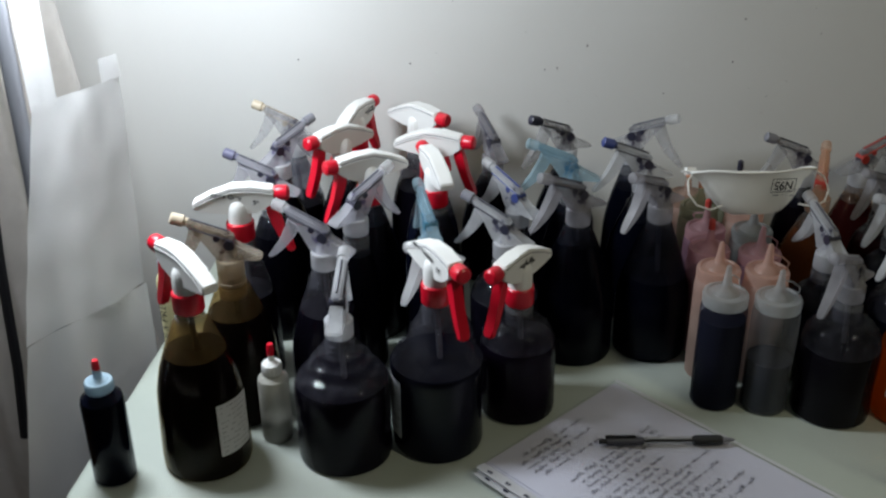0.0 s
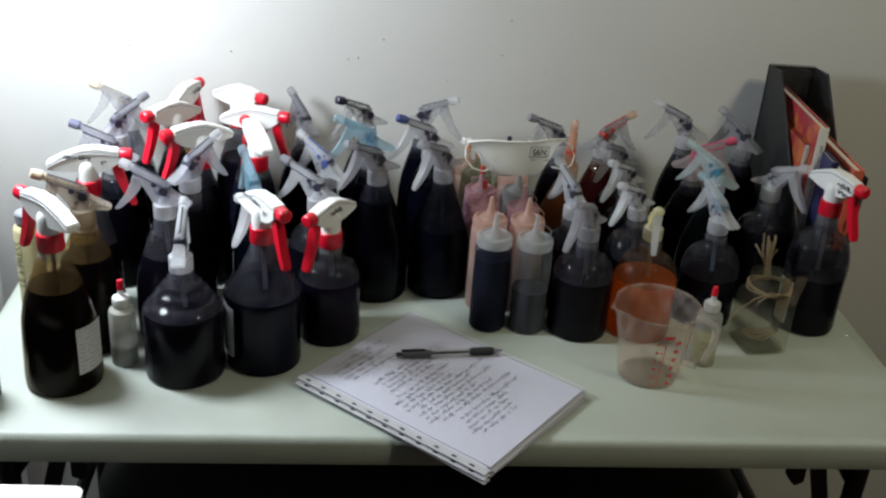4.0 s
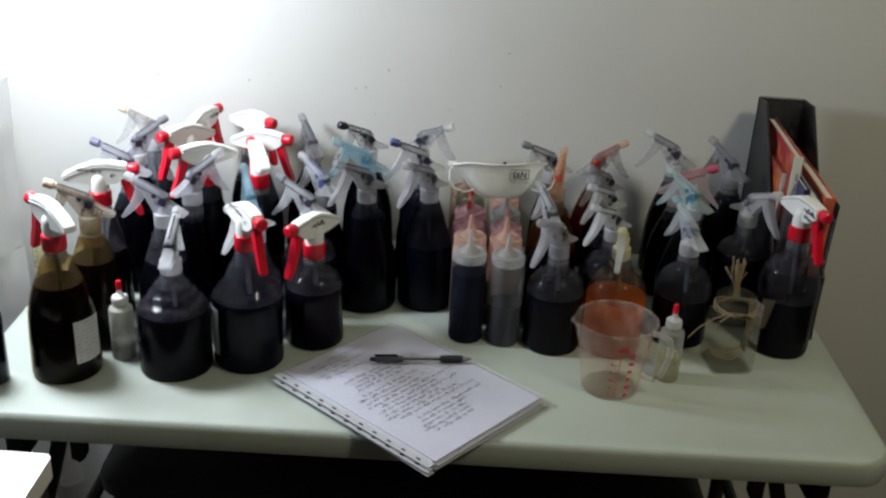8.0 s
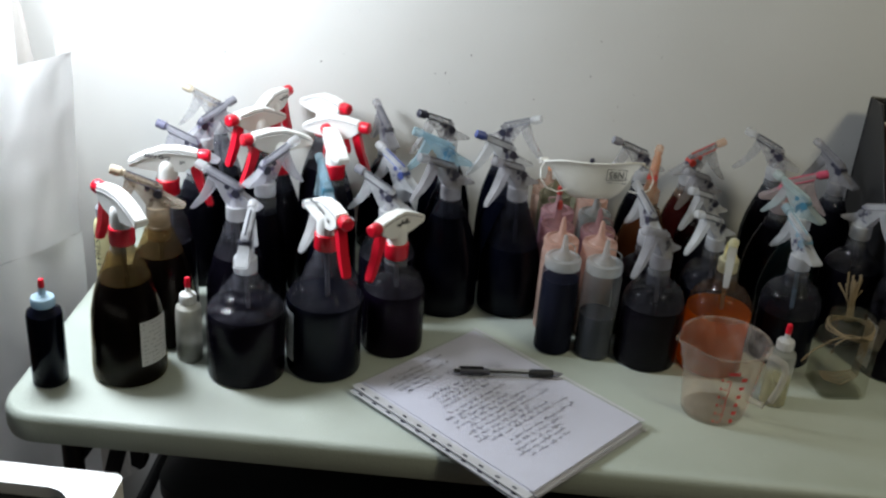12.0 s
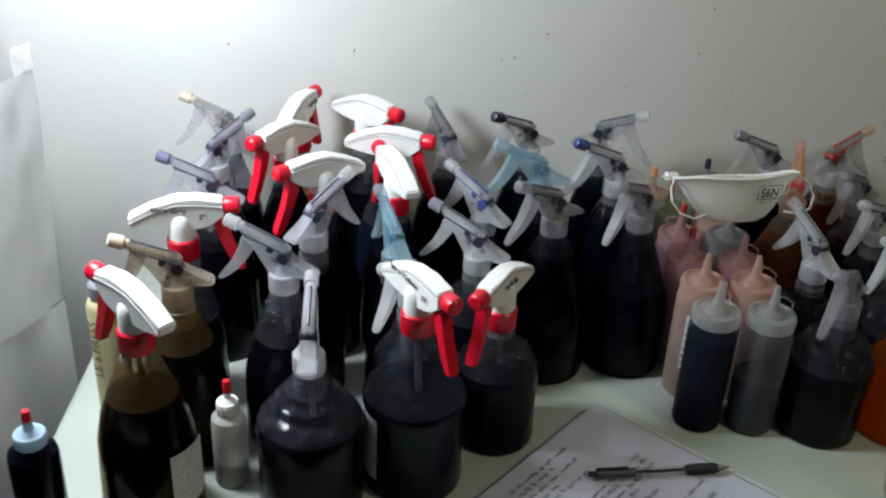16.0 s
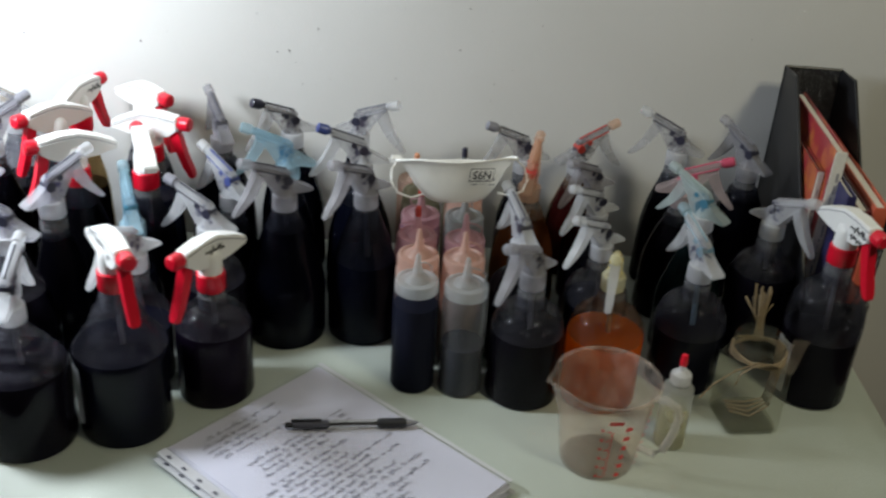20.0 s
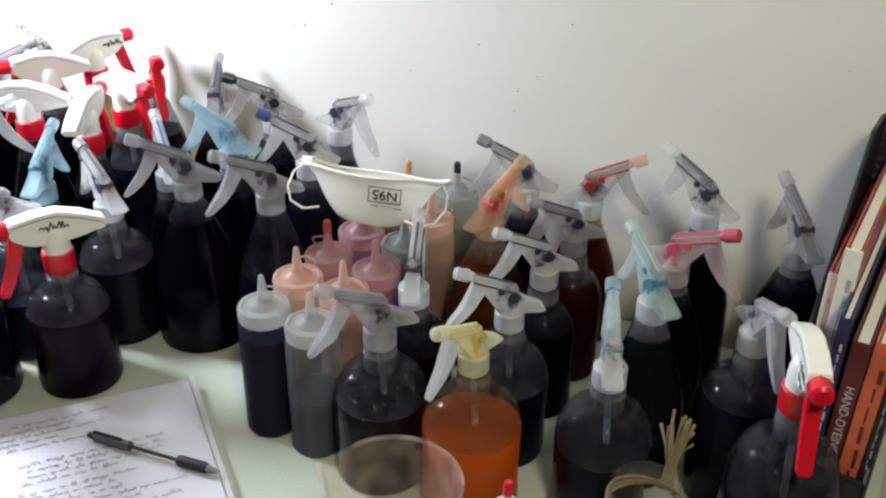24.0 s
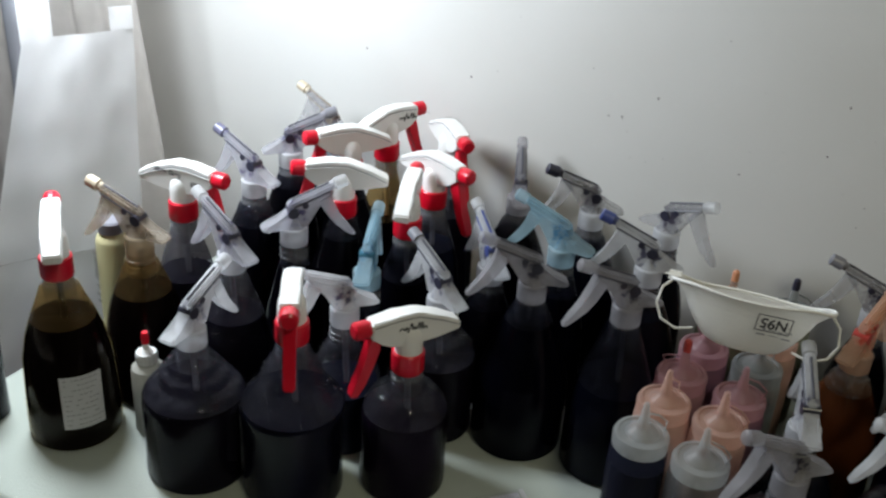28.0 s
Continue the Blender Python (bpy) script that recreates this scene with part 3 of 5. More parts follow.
def beads(profile, level, seed, count):
    """Small drops clinging to the inside of a vessel above its filling."""
    rnd = random.Random(seed)
    wall = [(q, z) for q, z in rest_profile(profile, level, 0.0004) if q > 0.014]
    ball = bmesh.new()
    bmesh.ops.create_icosphere(ball, subdivisions=1, radius=1.0)
    corners = [v.co.copy() for v in ball.verts]
    faces = [[v.index for v in f.verts] for f in ball.faces]
    ball.free()
    verts, polys = [], []
    for k in range(count):
        n = rnd.randrange(max(1, len(wall) - 1))
        u, a = rnd.random(), rnd.uniform(0, 2 * math.pi)
        (q0, z0), (q1, z1) = wall[n], wall[min(n + 1, len(wall) - 1)]
        q, z, size = q0 + (q1 - q0) * u, z0 + (z1 - z0) * u, rnd.choice((0.0006, 0.0008, 0.0010, 0.0013, 0.0018))
        base, tall = len(verts), rnd.uniform(0.8, 1.8)
        for c in corners:
            verts.append((q * math.cos(a) + c.x * size, q * math.sin(a) + c.y * size, z + c.z * size * tall))
        polys += [[base + i for i in f] for f in faces]
    me = bpy.data.meshes.new("mesh")
    me.from_pydata(verts, [], polys)
    for p in me.polygons:
        p.use_smooth = True
    return me


def red_sprayer(top, z, yaw, text=(), size=1.0):
    """Red and white trigger sprayer on a red screw collar."""
    m = pose(0, 0, z, 0, 0, yaw) @ Matrix.Scale(size, 4)
    put("collar", cached("r_collar", lambda: ribbed(0.0178, -0.013, 0.012)), M_RED, top, "", m)
    put("post", cached("r_post", lambda: lathe([(0.0150, 0.010), (0.0150, 0.022), (0.0147, 0.029), (0.0138, 0.035), (0.0120, 0.0395), (0.0090, 0.0430), (0.0050, 0.0450), (0.001, 0.0456)], 28, True)), M_WHITE, top, "", m)
    body = put("shroud", cached("r_shroud", lambda: plate([(-0.055, 0.030), (-0.056, 0.040), (-0.034, 0.051), (-0.006, 0.0615), (0.018, 0.0615), (0.046, 0.058), (0.047, 0.040), (0.034, 0.031), (0.024, 0.0255), (0.008, 0.0240), (-0.008, 0.0245), (-0.030, 0.0265)], 0.0190, 0.0015)), M_WHITE, top, "", m)
    for s in (-1, 1):
        put("ridge", cached("r_ridge%d" % s, lambda: plate([(-0.053, 0.0372), (-0.033, 0.0472), (-0.006, 0.0572), (0.018, 0.0572), (0.044, 0.0540), (0.044, 0.0526), (0.018, 0.0557), (-0.006, 0.0557), (-0.033, 0.0457), (-0.053, 0.0357)], 0.0010)), M_GREYLINE, body, "", pose(0, s * 0.0094, 0))
        put("ridge", cached("r_lip%d" % s, lambda: plate([(-0.0545, 0.0352), (-0.034, 0.0452), (-0.006, 0.0550), (0.018, 0.0550), (0.0455, 0.0518), (0.0455, 0.0505), (0.018, 0.0537), (-0.006, 0.0537), (-0.034, 0.0439), (-0.0545, 0.0340)], 0.0022)), M_WHITE, body, "", pose(0, s * 0.0094, 0))
    put("nozzle", cached("r_nozzle", lambda: tube([(0.045, 0, 0.049), (0.0475, 0, 0.049), (0.049, 0, 0.049), (0.062, 0, 0.049), (0.0645, 0, 0.049)], lambda u: (0.008, 0.0092, 0.0102, 0.0098, 0.007)[round(u * 4)], 12)), M_RED, top, "", m)
    put("trigger", cached("r_trigger", lambda: plate([(0.032, 0.038), (0.047, 0.041), (0.050, 0.024), (0.055, 0.004), (0.065, -0.022), (0.068, -0.030), (0.059, -0.032), (0.051, -0.016), (0.042, 0.006), (0.036, 0.024)], 0.0125, 0.002)), M_RED, top, "", m)
    for k, line in enumerate(text):
        for s in (-1, 1):
            if line.startswith("~"):
                put("writing", cached("bars" + line, lambda: script(1, 0.030, 0.008, 0.0085, 3 + len(line) + k, 1.0, 0.0008)), M_INK, body, "", pose(0.014, s * 0.0100, 0.0440 - 0.0095 * k, 90, 6, 180 if s > 0 else 0))
            else:
                lettering(line, 0.0084, M_INK, body, pose(-0.012 + 0.036 * k, s * 0.0108, 0.0492 - 0.0090 * k, 90, 5, 180 if s > 0 else 0), bold=0.00025)


LINES = {S_ORANGE.name: S_ORANGE, S_MINT.name: S_MINT, S_YELLOW.name: S_YELLOW, S_BLUE.name: S_BLUE}
COLLARS = {S_TAN.name: C_BEIGENECK, S_BLUE.name: S_BLUE, S_YELLOW.name: S_YELLOW, S_ORANGE.name: S_ORANGE, S_PINK.name: S_PINK, S_GREY.name: S_GREY}


def flared(bm, narrow, wide, z0, z1):
    """Spread a head sideways towards its foot."""
    for v in bm.verts:
        k = min(1.0, max(0.0, (v.co.z - z0) / (z1 - z0)))
        v.co.y *= wide + (narrow - wide) * k
    return bm


def clear_sprayer(top, z, yaw, plastic, valve, cap, size=0.94):
    """Milky trigger sprayer: a barrel sloping back over a flared skirt with a tail, a pointed trigger and a capped nozzle."""
    m = pose(0, 0, z, 0, 0, yaw) @ Matrix.Scale(size, 4)
    dark = LINES.get(plastic.name, M_LINE if valve is M_DARK else valve)
    put("collar", cached("c_collar", lambda: ribbed(0.0176, -0.013, 0.011)), COLLARS.get(plastic.name, S_COLLAR), top, "", m)
    put("stem", cached("c_stem", lambda: lathe([(0.0150, 0.010), (0.0128, 0.0135), (0.0100, 0.022), (0.0085, 0.030), (0.005, 0.034)], 18, True)), plastic, top, "", m)
    put("shroud", cached("c_shroud", lambda: flared(plate(
        [(0.046, 0.064), (0.047, 0.055), (0.037, 0.047), (0.028, 0.036), (0.021, 0.023), (0.016, 0.0125), (0.0, 0.0115), (-0.016, 0.0115), (-0.034, 0.0085), (-0.041, 0.0095), (-0.042, 0.0135), (-0.035, 0.0165), (-0.022, 0.0215), (-0.011, 0.031), (0.002, 0.043), (0.014, 0.051)],
        0.0110, 0.0016), 1.0, 1.9, 0.012, 0.050)), plastic, top, "", m)
    put("barrel", cached("c_barrel", lambda: plate([(0.050, 0.0685), (0.050, 0.0580), (-0.004, 0.0370), (-0.010, 0.0390), (-0.006, 0.0460)], 0.0125, 0.0022)), plastic, top, "", m)
    for side in (-1, 1):
        put("seam", cached("c_seam%d" % side, lambda: tube([(0.046, side * 0.0064, 0.0575), (0.020, side * 0.0066, 0.0472), (-0.004, side * 0.0066, 0.0378)], 0.0012, 6)), dark, top, "", m)
    put("piston", cached("c_piston", lambda: tube([(0.044, 0, 0.0664), (0.020, 0, 0.0570), (-0.003, 0, 0.0478)], 0.0016, 8)), dark, top, "", m)
    put("valve", cached("c_valve", lambda: tube([(-0.002, -0.0092, 0.032), (-0.002, 0.0092, 0.032)], 0.0070, 14)), valve, top, "", m)
    put("valve_pin", cached("c_valve_pin", lambda: tube([(0.013, -0.0080, 0.041), (0.013, 0.0080, 0.041)], 0.0042, 12)), valve, top, "", m)
    put("nozzle", cached("c_nozzle", lambda: tube([(0.047, 0, 0.0625), (0.051, 0, 0.064), (0.052, 0, 0.0643), (0.066, 0, 0.069), (0.0675, 0, 0.0695)], lambda u: (0.0055, 0.006, 0.0080, 0.0076, 0.0055)[round(u * 4)], 14)), cap, top, "", m)
    put("trigger", cached("c_trigger", lambda: flared(plate([(0.030, 0.046), (0.046, 0.054), (0.051, 0.038), (0.060, 0.020), (0.073, 0.002), (0.080, -0.008), (0.077, -0.010), (0.068, -0.005), (0.054, 0.008), (0.043, 0.022), (0.035, 0.034)], 0.0125, 0.0018), 1.25, 0.75, -0.010, 0.050)), S_MILK if plastic is S_YELLOW else plastic, top, "", m)


def spray_bottle(x, y, neck, yaw, label, shape="flask", r=0.037, shell=C_CLEAR, fluid=L_BLACK, fill=0.6, spray="clear", plastic=S_MILK, valve=M_DARK, cap=M_GREYCAP, text=(), tube_mat=S_GREY, size=None):
    top = thing("spray_bottle", x, y, TOP, 0, label, "spray bottle", "spray bottles on the table")
    h = neck - 0.010
    prof = [(max(a * r, 0.0125) if b > 0.9 else a * r, b * h) for a, b in SHAPES[shape]]
    prof = [(0.0135, z) if b[1] >= 0.93 else (q, z) for (q, z), b in zip(prof, SHAPES[shape])]
    key = (shape, round(r, 4), round(h, 4))
    put("bottle", cached(("b",) + key, lambda: lathe(prof, 36)), shell, top)
    put("dye", cached(("l",) + key + (fill,), lambda: lathe(cut_profile(prof, fill * h, 0.0007), 36, True)), fluid, top, "dark dye filling the bottle")
    put("film", cached(("f",) + key + (fill,), lambda: lathe(rest_profile(prof, fill * h, 0.0006), 36, False, False)), F_TAN if shell is C_TAN else F_GREY, top, "thin film of dried dye above the liquid")
    put("dip_tube", cached(("t", round(h, 4)), lambda: tube([(0.0, 0, h), (0.004, 0, h * 0.5), (0.010, 0, 0.01)], 0.0030, 8)), tube_mat, top)
    if shell is C_CLEAR or shell is C_AMBERNECK:
        tagged(put("condensation", beads(prof, fill * h, round(1000 * (x + 2 * y)), 60), C_BEAD, top), "fine drops clinging inside the shoulder", "", "", "stuff")
    s = size or (0.88 if spray == "red" else 0.83)
    put("neck", cached(("n", s, round(neck, 3)), lambda: lathe([(0.0141, neck - 0.036), (0.0150, neck - 0.034), (0.0150, neck - 0.031), (0.0143, neck - 0.030), (0.0143, neck - 0.026), (0.0152, neck - 0.0255), (0.0152, neck - 0.0235), (0.0143, neck - 0.023), (0.0143, neck - 0.0195), (0.0152, neck - 0.019), (0.0152, neck - 0.017), (0.0143, neck - 0.0165), (0.0143, neck - 0.010)], 24, False, False)), C_BEIGENECK if shell is C_TAN and spray == "clear" else C_NECK, top, "clear threaded neck")
    if spray == "red":
        red_sprayer(top, neck, yaw, text, size or 0.88)
    else:
        clear_sprayer(top, neck, yaw, plastic, valve, cap, size or 0.83)
    return top


def wrap_label(top, radius, a0, a1, z0, z1, mat, label, rows=0, seed=1, ink=M_GREYLINE):
    """A paper label bent round a bottle, with lines of unreadable print."""
    bm = bmesh.new()
    cols = []
    for i in range(9):
        a = radians(a0 + (a1 - a0) * i / 8)
        cols.append([bm.verts.new((radius * math.cos(a), radius * math.sin(a), z)) for z in (z0, z1)])
    for p, q in zip(cols, cols[1:]):
        bm.faces.new((p[0], q[0], q[1], p[1]))
    lb = part("label", bm, mat, top, label)
    rnd = random.Random(seed)
    bm = bmesh.new()
    for j in range(rows):
        z, a = z1 - (z1 - z0) * (j + 0.8) / (rows + 0.6), a0 + 0.08 * (a1 - a0)
        tall = 0.22 * (z1 - z0) / rows
        while a < a1 - 0.12 * (a1 - a0):
            w = rnd.uniform(2, 6)
            if rnd.random() < 0.75:
                bm.faces.new([bm.verts.new(((radius + 0.0004) * math.cos(radians(p)), (radius + 0.0004) * math.sin(radians(p)), q)) for p, q in ((a, z), (a + w, z), (a + w, z + tall), (a, z + tall))])
            a += w + 1.5
    if rows:
        part("print", bm, ink, lb, smooth=False)
    return lb


RW = "spray bottle of black dye with red and white trigger sprayer"
b = spray_bottle(-0.341, 0.850, 0.191, 138, "tapered spray bottle of black dye with paper label and red sprayer", "flask", 0.0460, C_TAN, L_BROWN, 0.74, "red", tube_mat=M_DARK)
wrap_label(b, 0.0470, -53, -3, 0.030, 0.092, M_LABEL, "creased white paper label", 10, 9)
spray_bottle(-0.335, 1.015, 0.187, 8, "spray bottle marked silver grey with red and white trigger sprayer", "flask", 0.0363, C_CLEAR, L_BLACK, 0.62, "red", text=("Silver Grey", "S9"))
spray_bottle(-0.258, 1.214, 0.184, 232, RW, "flask", 0.0383, C_SMOKE, L_BLACK, 0.85, "red")
spray_bottle(-0.209, 1.130, 0.184, 214, RW, "cone", 0.0415, C_SMOKE, L_BROWN, 0.85, "red")
spray_bottle(-0.252, 1.284, 0.186, 72, "tan stained spray bottle with red and white sprayer facing the wall", "flask", 0.0310, C_TAN, L_BROWN, 0.55, "red", text=("~a",), tube_mat=M_BEIGE)
spray_bottle(-0.172, 1.297, 0.186, -38, RW, "flask", 0.0400, C_CLEAR, L_BLACK, 0.7, "red")
spray_bottle(-0.143, 1.215, 0.181, -14, RW, "flask", 0.0377, C_CLEAR, L_NAVY, 0.7, "red")
spray_bottle(-0.131, 1.141, 0.179, 113, RW, "flask", 0.0363, C_SMOKE, L_BLACK, 0.7, "red")
b = spray_bottle(-0.104, 0.905, 0.181, -55, "spray bottle marked silver twilight with red and white trigger sprayer", "bulb", 0.0485, C_CLEAR, L_BLUE, 0.60, "red", text=("Silver Twilight", "ST"))
wrap_label(b, 0.0489, 186, 226, 0.022, 0.092, M_LABEL, "narrow white paper label", 5, 4)
spray_bottle(-0.022, 0.973, 0.144, -122, "short round-shouldered spray bottle of dye with red and white sprayer", "dome", 0.0425, C_CLEAR, L_PLUM, 0.66, "red", text=("~b",))
b = spray_bottle(0.671, 1.028, 0.188, -73, "half-full spray bottle with red sprayer before the magazine file", "dome", 0.0440, C_CLEAR, L_BLACK, 0.50, "red", text=("~c", "~d"))
wrap_label(b, 0.0445, 176, 212, 0.012, 0.078, M_LABEL, "white paper label", 4, 8)

CW = "spray bottle of dark dye with milky clear trigger sprayer"
spray_bottle(-0.326, 0.941, 0.181, 190, "spray bottle with tan stained clear sprayer and dark brown dye", "flask", 0.0434, C_TAN, L_BROWN, 0.74, "clear", S_TAN, M_DARK, M_BEIGE, tube_mat=M_DARK)
spray_bottle(-0.326, 1.120, 0.176, 177, CW, "flask", 0.0430, C_SMOKE, L_BLACK, 0.8, "clear", S_VIOLET, M_DARK, M_PURPLE)
spray_bottle(-0.337, 1.202, 0.180, 47, CW, "flask", 0.0387, C_SMOKE, L_BLACK, 0.85, "clear", S_VIOLET, M_DARK, M_GREYCAP)
spray_bottle(-0.336, 1.285, 0.178, 174, "spray bottle with beige stained clear sprayer by the wall", "flask", 0.0405, C_CLEAR, L_BROWN, 0.6, "clear", S_FAINT, S_TAN, M_BEIGE)
spray_bottle(-0.232, 0.972, 0.178, 168, CW, "cone", 0.0420, C_CLEAR, L_BLACK, 0.7, "clear", S_VIOLET, M_DARK, S_MILK)
spray_bottle(-0.211, 1.046, 0.183, 50, CW, "cone", 0.0319, C_SMOKE, L_BLACK, 0.85, "clear", S_VIOLET, M_DARK, S_MILK)
spray_bottle(-0.199, 0.876, 0.153, 92, "stout stepped spray bottle of black dye with clear sprayer", "stepped", 0.0500, C_CLEAR, L_BLACK, 0.64, "clear", S_MILK, M_DARK, S_MILK)
spray_bottle(-0.128, 1.060, 0.153, 112, "spray bottle with light blue clear sprayer", "flask", 0.0310, C_SMOKE, L_NAVY, 0.7, "clear", S_BLUE, M_TEAL, S_BLUE)
spray_bottle(-0.109, 0.994, 0.150, 238, CW, "bulb", 0.0360, C_CLEAR, L_NAVY, 0.5, "clear", S_MILK, S_MILK, S_MILK)
spray_bottle(-0.042, 1.066, 0.150, 157, CW, "dome", 0.0405, C_CLEAR, L_BLACK, 0.65, "clear", S_MILK, M_DARK, M_GREYCAP)
spray_bottle(-0.032, 1.152, 0.150, 140, CW, "flask", 0.0371, C_SMOKE, L_BLACK, 0.8, "clear", S_MILK, M_BLUE, S_MILK)
spray_bottle(-0.070, 1.290, 0.165, 118, "spray bottle with grey stained clear sprayer by the wall", "flask", 0.0440, C_SMOKE, L_BLACK, 0.8, "clear", S_GREY, M_DARK, S_GREY)
spray_bottle(0.026, 1.277, 0.182, 211, "spray bottle of dark dye with black-tipped clear sprayer", "flask", 0.0440, C_SMOKE, L_NAVY, 0.8, "clear", S_FAINT, M_DARK, M_DARK)
spray_bottle(0.032, 1.186, 0.178, 187, "spray bottle with light blue clear sprayer", "flask", 0.0370, C_SMOKE, L_NAVY, 0.8, "clear", S_BLUE, S_BLUE, S_BLUE)
spray_bottle(0.040, 1.100, 0.180, 214, CW, "cone", 0.0480, C_SMOKE, L_BLUE, 0.86, "clear", S_GREY, M_DARK, S_GREY)
spray_bottle(0.122, 1.203, 0.178, 193, "spray bottle of dark dye with blue-tipped clear sprayer", "flask", 0.0440, C_SMOKE, L_NAVY, 0.8, "clear", S_MILK, M_DARK, M_BLUE)
spray_bottle(0.112, 1.282, 0.184, -18, "spray bottle of dark dye with black-tipped clear sprayer", "flask", 0.0346, C_SMOKE, L_NAVY, 0.8, "clear", S_FAINT, M_DARK, S_MILK)
spray_bottle(0.134, 1.113, 0.182, 226, CW, "cone", 0.0440, C_SMOKE, L_NAVY, 0.6, "clear", S_GREY, M_DARK, S_GREY)
spray_bottle(0.335, 1.303, 0.152, 190, "spray bottle with smoky clear sprayer by the wall", "flask", 0.0335, C_SMOKE, L_PLUM, 0.8, "clear", S_FAINT, M_DARK, M_GREYCAP)
spray_bottle(0.335, 1.208, 0.157, 76, "spray bottle with orange stained clear sprayer", "flask", 0.0440, C_AMBERNECK, L_RUST, 0.85, "clear", S_ORANGE, M_REDVALVE, S_ORANGE)
spray_bottle(0.408, 1.301, 0.155, 23, "spray bottle of rust dye with red stained sprayer", "flask", 0.0385, C_AMBERNECK, L_REDD, 0.85, "clear", S_FAINT, M_REDVALVE, S_ORANGE)
spray_bottle(0.534, 1.281, 0.184, 160, CW, "flask", 0.0380, C_SMOKE, L_BLACK, 0.8, "clear", S_FAINT, M_DARK, S_MILK)
spray_bottle(0.628, 1.272, 0.172, 126, CW, "flask", 0.0440, C_SMOKE, L_BLACK, 0.85, "clear", S_GREY, M_DARK, S_GREY)
spray_bottle(0.528, 1.200, 0.163, -8, "spray bottle with pink stained clear sprayer", "flask", 0.0404, C_SMOKE, L_PLUM, 0.85, "clear", S_PINK, M_PINK, M_PINK)
spray_bottle(0.533, 1.112, 0.176, 136, "spray bottle of green-black dye with mint tinged sprayer", "cone", 0.0395, C_CLEAR, L_GREEN, 0.9, "clear", S_MINT, M_TEAL, S_MINT, size=0.80)
spray_bottle(0.521, 1.041, 0.148, 112, "round spray bottle of dark blue dye with clear sprayer", "dome", 0.0418, C_CLEAR, L_BLUE, 0.55, "clear", S_MILK, S_BLUE, S_BLUE, tube_mat=S_BLUE)
spray_bottle(0.621, 1.118, 0.168, -60, CW, "dome", 0.0420, C_CLEAR, L_BLACK, 0.72, "clear", S_MILK, S_GREY, S_MILK)
spray_bottle(0.415, 1.000, 0.153, 257, "spray bottle of amber dye with yellow stained sprayer", "dome", 0.0440, C_AMBERNECK, L_AMBER, 0.60, "clear", S_YELLOW, S_YELLOW, S_YELLOW, tube_mat=S_YELLOW, size=0.76)
spray_bottle(0.413, 1.080, 0.147, 218, CW, "dome", 0.0394, C_CLEAR, L_BLUE, 0.6, "clear", S_MILK, M_DARK, S_MILK, size=0.76)
spray_bottle(0.416, 1.156, 0.150, 218, CW, "dome", 0.0341, C_SMOKE, L_BLACK, 0.7, "clear", S_MILK, M_DARK, S_MILK, size=0.76)
spray_bottle(0.420, 1.225, 0.152, 218, "spray bottle of dark red dye with clear sprayer", "dome", 0.0336, C_CLEAR, L_REDD, 0.8, "clear", S_GREY, M_DARK, S_GREY, size=0.76)
spray_bottle(0.326, 0.998, 0.152, 230, "spray bottle of brown dye with stained clear sprayer", "dome", 0.0428, C_CLEAR, L_BROWN, 0.62, "clear", S_GREY, S_GREY, S_GREY)
spray_bottle(0.319, 1.074, 0.148, 112, CW, "dome", 0.0373, C_SMOKE, L_BLUE, 0.7, "clear", S_MILK, M_DARK, S_MILK)


# ---- squeeze bottles with pointed caps ----
def squeeze_bottle(x, y, label, body, cap, fluid, fill, tip=None, h=0.128, r=0.0255, yaw=0):
    top = thing("squeeze_bottle", x, y, TOP, yaw, label, "squeeze bottle", "squeeze bottles on the table")
    prof = [(r * 0.92, 0.0), (r, 0.003), (r, h - 0.010), (r * 0.97, h - 0.004), (r * 0.86, h)]
    put("bottle", cached(("q", h, r), lambda: lathe(prof, 32)), body, top)
    put("dye", cached(("ql", h, r, fill), lambda: lathe(cut_profile(prof, fill * h, 0.0012), 32, True)), fluid, top)
    put("cap", cached(("qc", h, r), lambda: lathe([(r * 0.95, h - 0.001), (r * 0.97, h + 0.0095), (r * 0.92, h + 0.0125), (r * 0.80, h + 0.0130), (r * 0.76, h + 0.0115), (r * 0.58, h + 0.0120), (r * 0.50, h + 0.0155), (r * 0.30, h + 0.0180), (0.0052, h + 0.0225), (0.0026, h + 0.0430), (0.0016, h + 0.0445)], 28, True)), cap, top)
    put("cap_strap", cached(("qs", h, r), lambda: tube([(r * 0.8, 0, h + 0.012), (r * 0.9, 0.003, h + 0.020), (r * 0.6, 0.005, h + 0.026), (0.005, 0.003, h + 0.030)], 0.0010, 6)), cap, top)
    if tip:
        put("tip", cached(("qt", h, r), lambda: lathe([(0.0042, h + 0.037), (0.0038, h + 0.048), (0.0015, h + 0.050)], 12, True)), tip, top)
    return top


squeeze_bottle(0.199, 1.003, "squeeze bottle of blue-black dye with white pointed cap", Q_BLUE, Q_WHITE, L_NAVY, 0.86, yaw=40)
squeeze_bottle(0.254, 0.999, "half-full white squeeze bottle with pointed cap", Q_BODY, Q_WHITE, L_NAVY, 0.50, yaw=10)
b = squeeze_bottle(0.199, 1.060, "squeeze bottle of dye with peach cap and narrow label", Q_PEACH, Q_PEACH, L_GREY, 0.6, yaw=70)
wrap_label(b, 0.0259, 158, 186, 0.040, 0.108, M_LABEL, "narrow white label with black print", 7, 6, M_INK)
squeeze_bottle(0.252, 1.059, "squeeze bottle of dye with peach stained cap", Q_PEACH, Q_PEACH, L_PLUM, 0.6, yaw=0)
